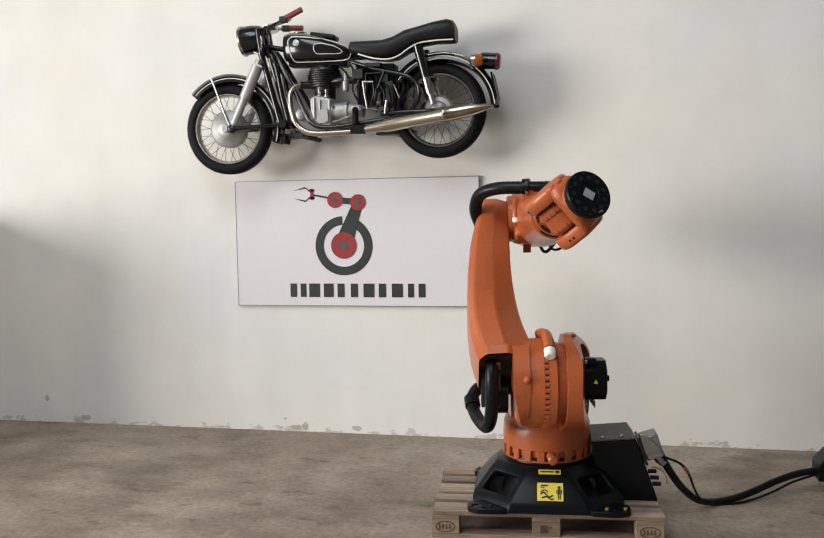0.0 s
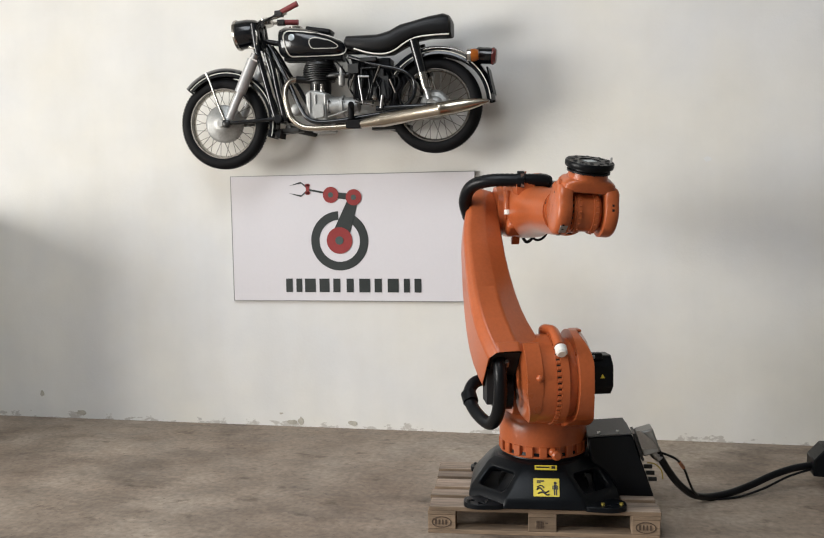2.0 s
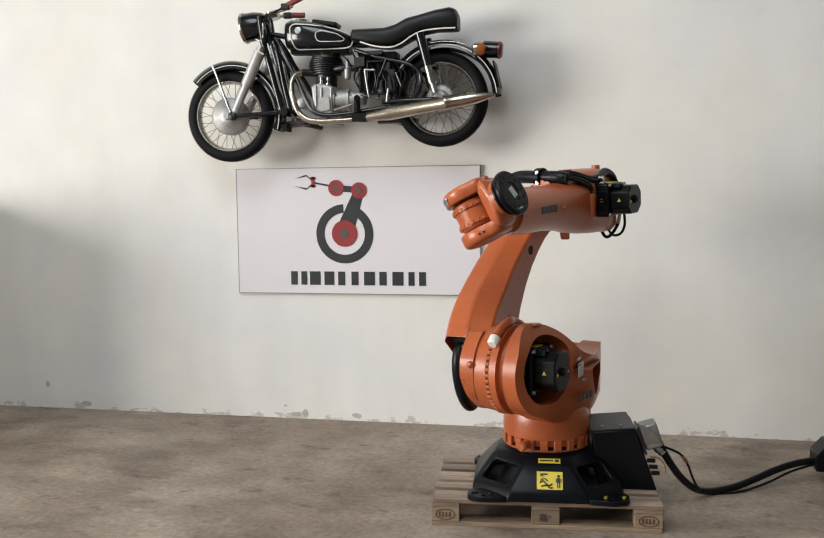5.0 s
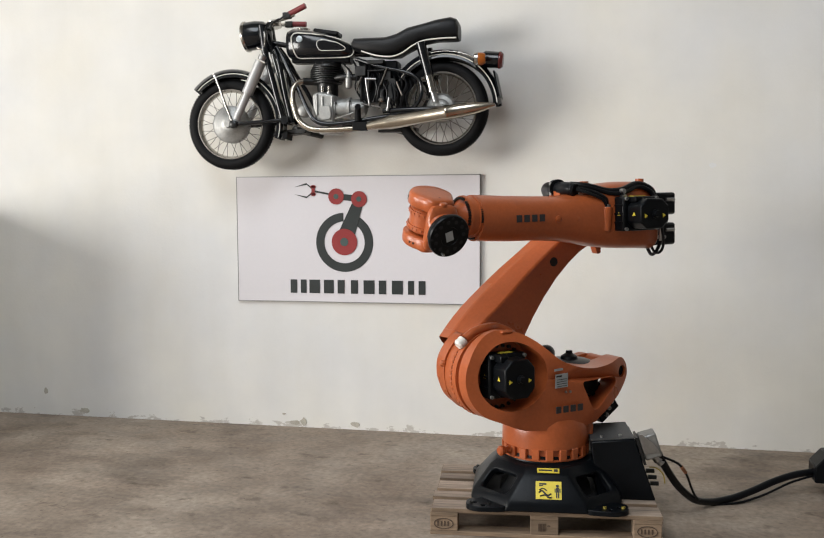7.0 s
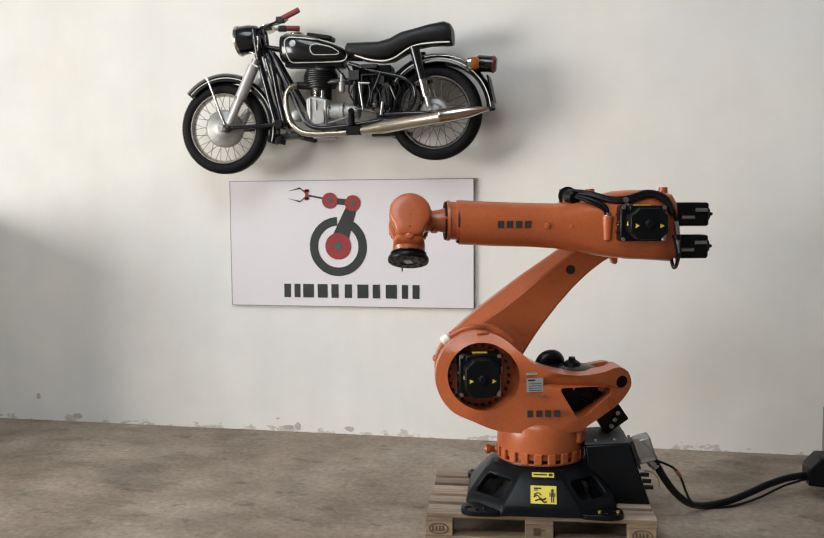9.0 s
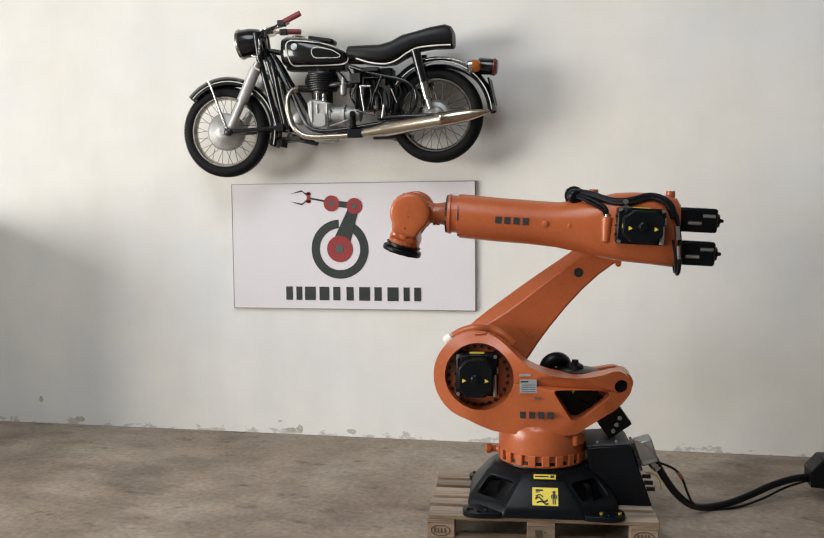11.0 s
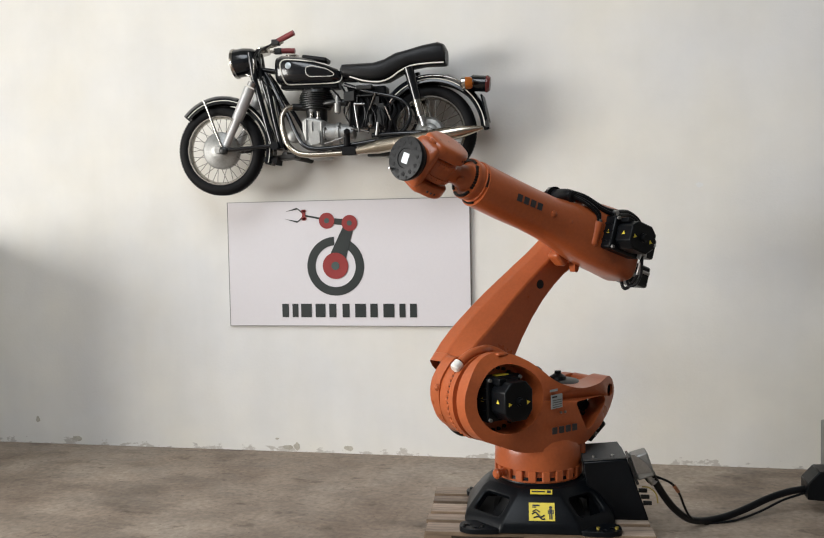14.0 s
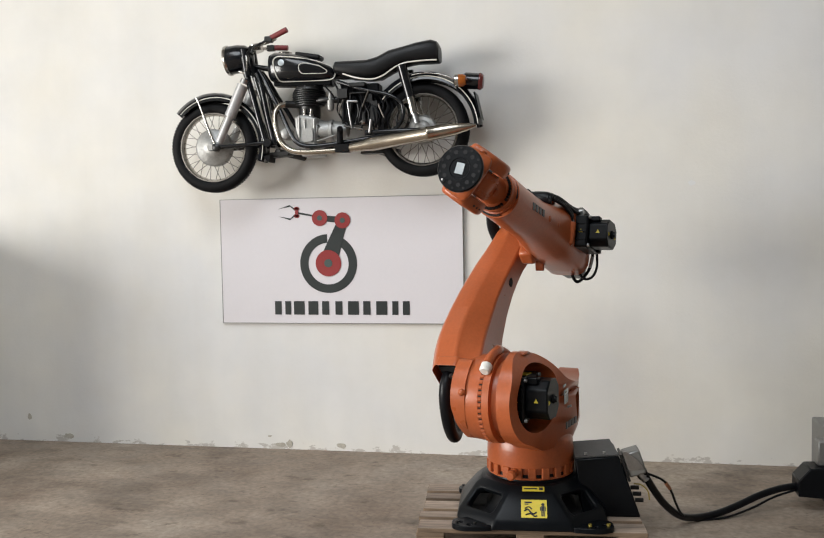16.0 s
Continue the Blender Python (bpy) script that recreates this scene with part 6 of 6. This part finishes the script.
# ---- motion of the robot ----
def joint(rows, t):
    """Smooth value at t of rows (seconds, degrees)."""
    n = len(rows)
    i = max(k for k in range(n - 1) if rows[k][0] <= t + 1e-6) if t > rows[0][0] else 0

    def slope(k):
        a, b = rows[max(k - 1, 0)], rows[min(k + 1, n - 1)]
        if 0 < k < n - 1 and (rows[k][0] - a[0] > 1 or b[0] - rows[k][0] > 1):
            a, b = (a, rows[k]) if rows[k][0] - a[0] <= 1 else (rows[k], b)
        return (b[1] - a[1]) / (b[0] - a[0])
    (t0, p0), (t1, p1) = rows[i], rows[i + 1]
    h = t1 - t0
    s = (t - t0) / h
    return ((2 * s ** 3 - 3 * s ** 2 + 1) * p0 + (s ** 3 - 2 * s ** 2 + s) * h * slope(i)
            + (3 * s ** 2 - 2 * s ** 3) * p1 + (s ** 3 - s ** 2) * h * slope(i + 1))


def motions():
    turn = [(0, 279.6), (0.5, 282.2), (1, 284.6), (1.5, 287.3), (2, 287.3), (2.5, 281.0), (3, 273.7), (3.5, 267.4), (4, 260.7), (6.5, 227.4), (7, 220.0), (7.5, 212.7), (8, 205.9), (8.5, 199.7), (9, 194.0), (11.5, 188.9), (12, 196.3), (12.5, 204.3), (13, 211.6), (13.5, 218.8), (14, 225.2), (14.5, 232.1), (15, 239.3), (15.5, 246.8), (16, 253.0)]
    swing = [(0, -43.7), (0.5, -42.9), (1, -42.3), (1.5, -42.2), (2, -41.7), (2.5, -41.5), (3, -41.6), (3.5, -41.7), (4, -42.0), (6.5, -43.2), (7, -43.9), (7.5, -44.0), (8, -44.6), (8.5, -45.0), (9, -45.8), (11.5, -45.8), (12, -45.7), (12.5, -45.3), (13, -45.0), (13.5, -44.8), (14, -44.7), (14.5, -44.3), (15, -43.6), (15.5, -43.8), (16, -44.9)]
    pitch = [(0, -0.0), (0.5, -0.4), (1, -0.4), (1.5, -1.1), (2, -1.9), (2.5, -2.9), (3, -3.1), (3.5, -3.3), (4, -3.5), (6.5, -1.6), (7, -1.1), (7.5, -1.0), (8, -0.6), (8.5, -0.4), (9, 0.4), (11.5, 5.3), (12, 7.6), (12.5, 10.2), (13, 12.6), (13.5, 14.9), (14, 18.4), (14.5, 20.7), (15, 20.5), (15.5, 18.0), (16, 13.5)]
    roll = [(0, 131.9), (0.5, 146.0), (1, 160.0), (1.5, 169.5), (2, 175.6), (2.5, 167.0), (3, 159.0), (3.5, 149.0), (4, 139.5), (6.5, 79.4), (7, 68.2), (7.5, 57.0), (8, 45.5), (8.5, 33.7), (9, 21.8), (11.5, 4.6), (12, 17.0), (12.5, 28.8), (13, 39.5), (13.5, 48.0), (14, 53.4), (14.5, 56.2), (15, 55.8), (15.5, 54.8), (16, 56.1)]
    nod = [(0, 31.9), (0.5, 39.0), (1, 56.5), (1.5, 68.0), (2, 77.0), (2.5, 84.5), (3, 87.0), (3.5, 86.0), (4, 86.0), (6.5, 89.8), (7, 90.2), (7.5, 90.6), (8, 90.1), (8.5, 89.0), (9, 87.6), (11.5, 69.2), (12, 60.4), (12.5, 51.0), (13, 40.1), (13.5, 29.1), (14, 19.4), (14.5, 11.8), (15, 11.1), (15.5, 11.1), (16, 6.0)]
    rows = {k: [] for k in range(5)}
    for i in range(81):
        t = i * 0.2
        a1, a2, a3, a4, a5 = (joint(j, t) for j in (turn, swing, pitch, roll, nod))
        shoulder = pose(0, 0, 0, 0, 0, a1 - YAW)
        arm = shoulder @ pose(A1, 0, Z2, 0, a2, 0)
        elbow = shoulder @ Matrix.Translation((shoulder.inverted() @ arm @ Vector((0, 0, L2)))) @ pose(0, 0, 0, 0, -a3, 0)
        wrist = elbow @ pose(L3, 0, O3) @ pose(0, 0, 0, a4, 0, 0)
        for k, m in enumerate((shoulder, arm, elbow, wrist, wrist @ pose(0, 0, 0, 0, a5, 0))):
            rows[k].append((t, m))
    for k, ob in enumerate((CAROUSEL, LINK, FOREARM, WRIST, HEAD)):
        walk(ob, rows[k])


motions()
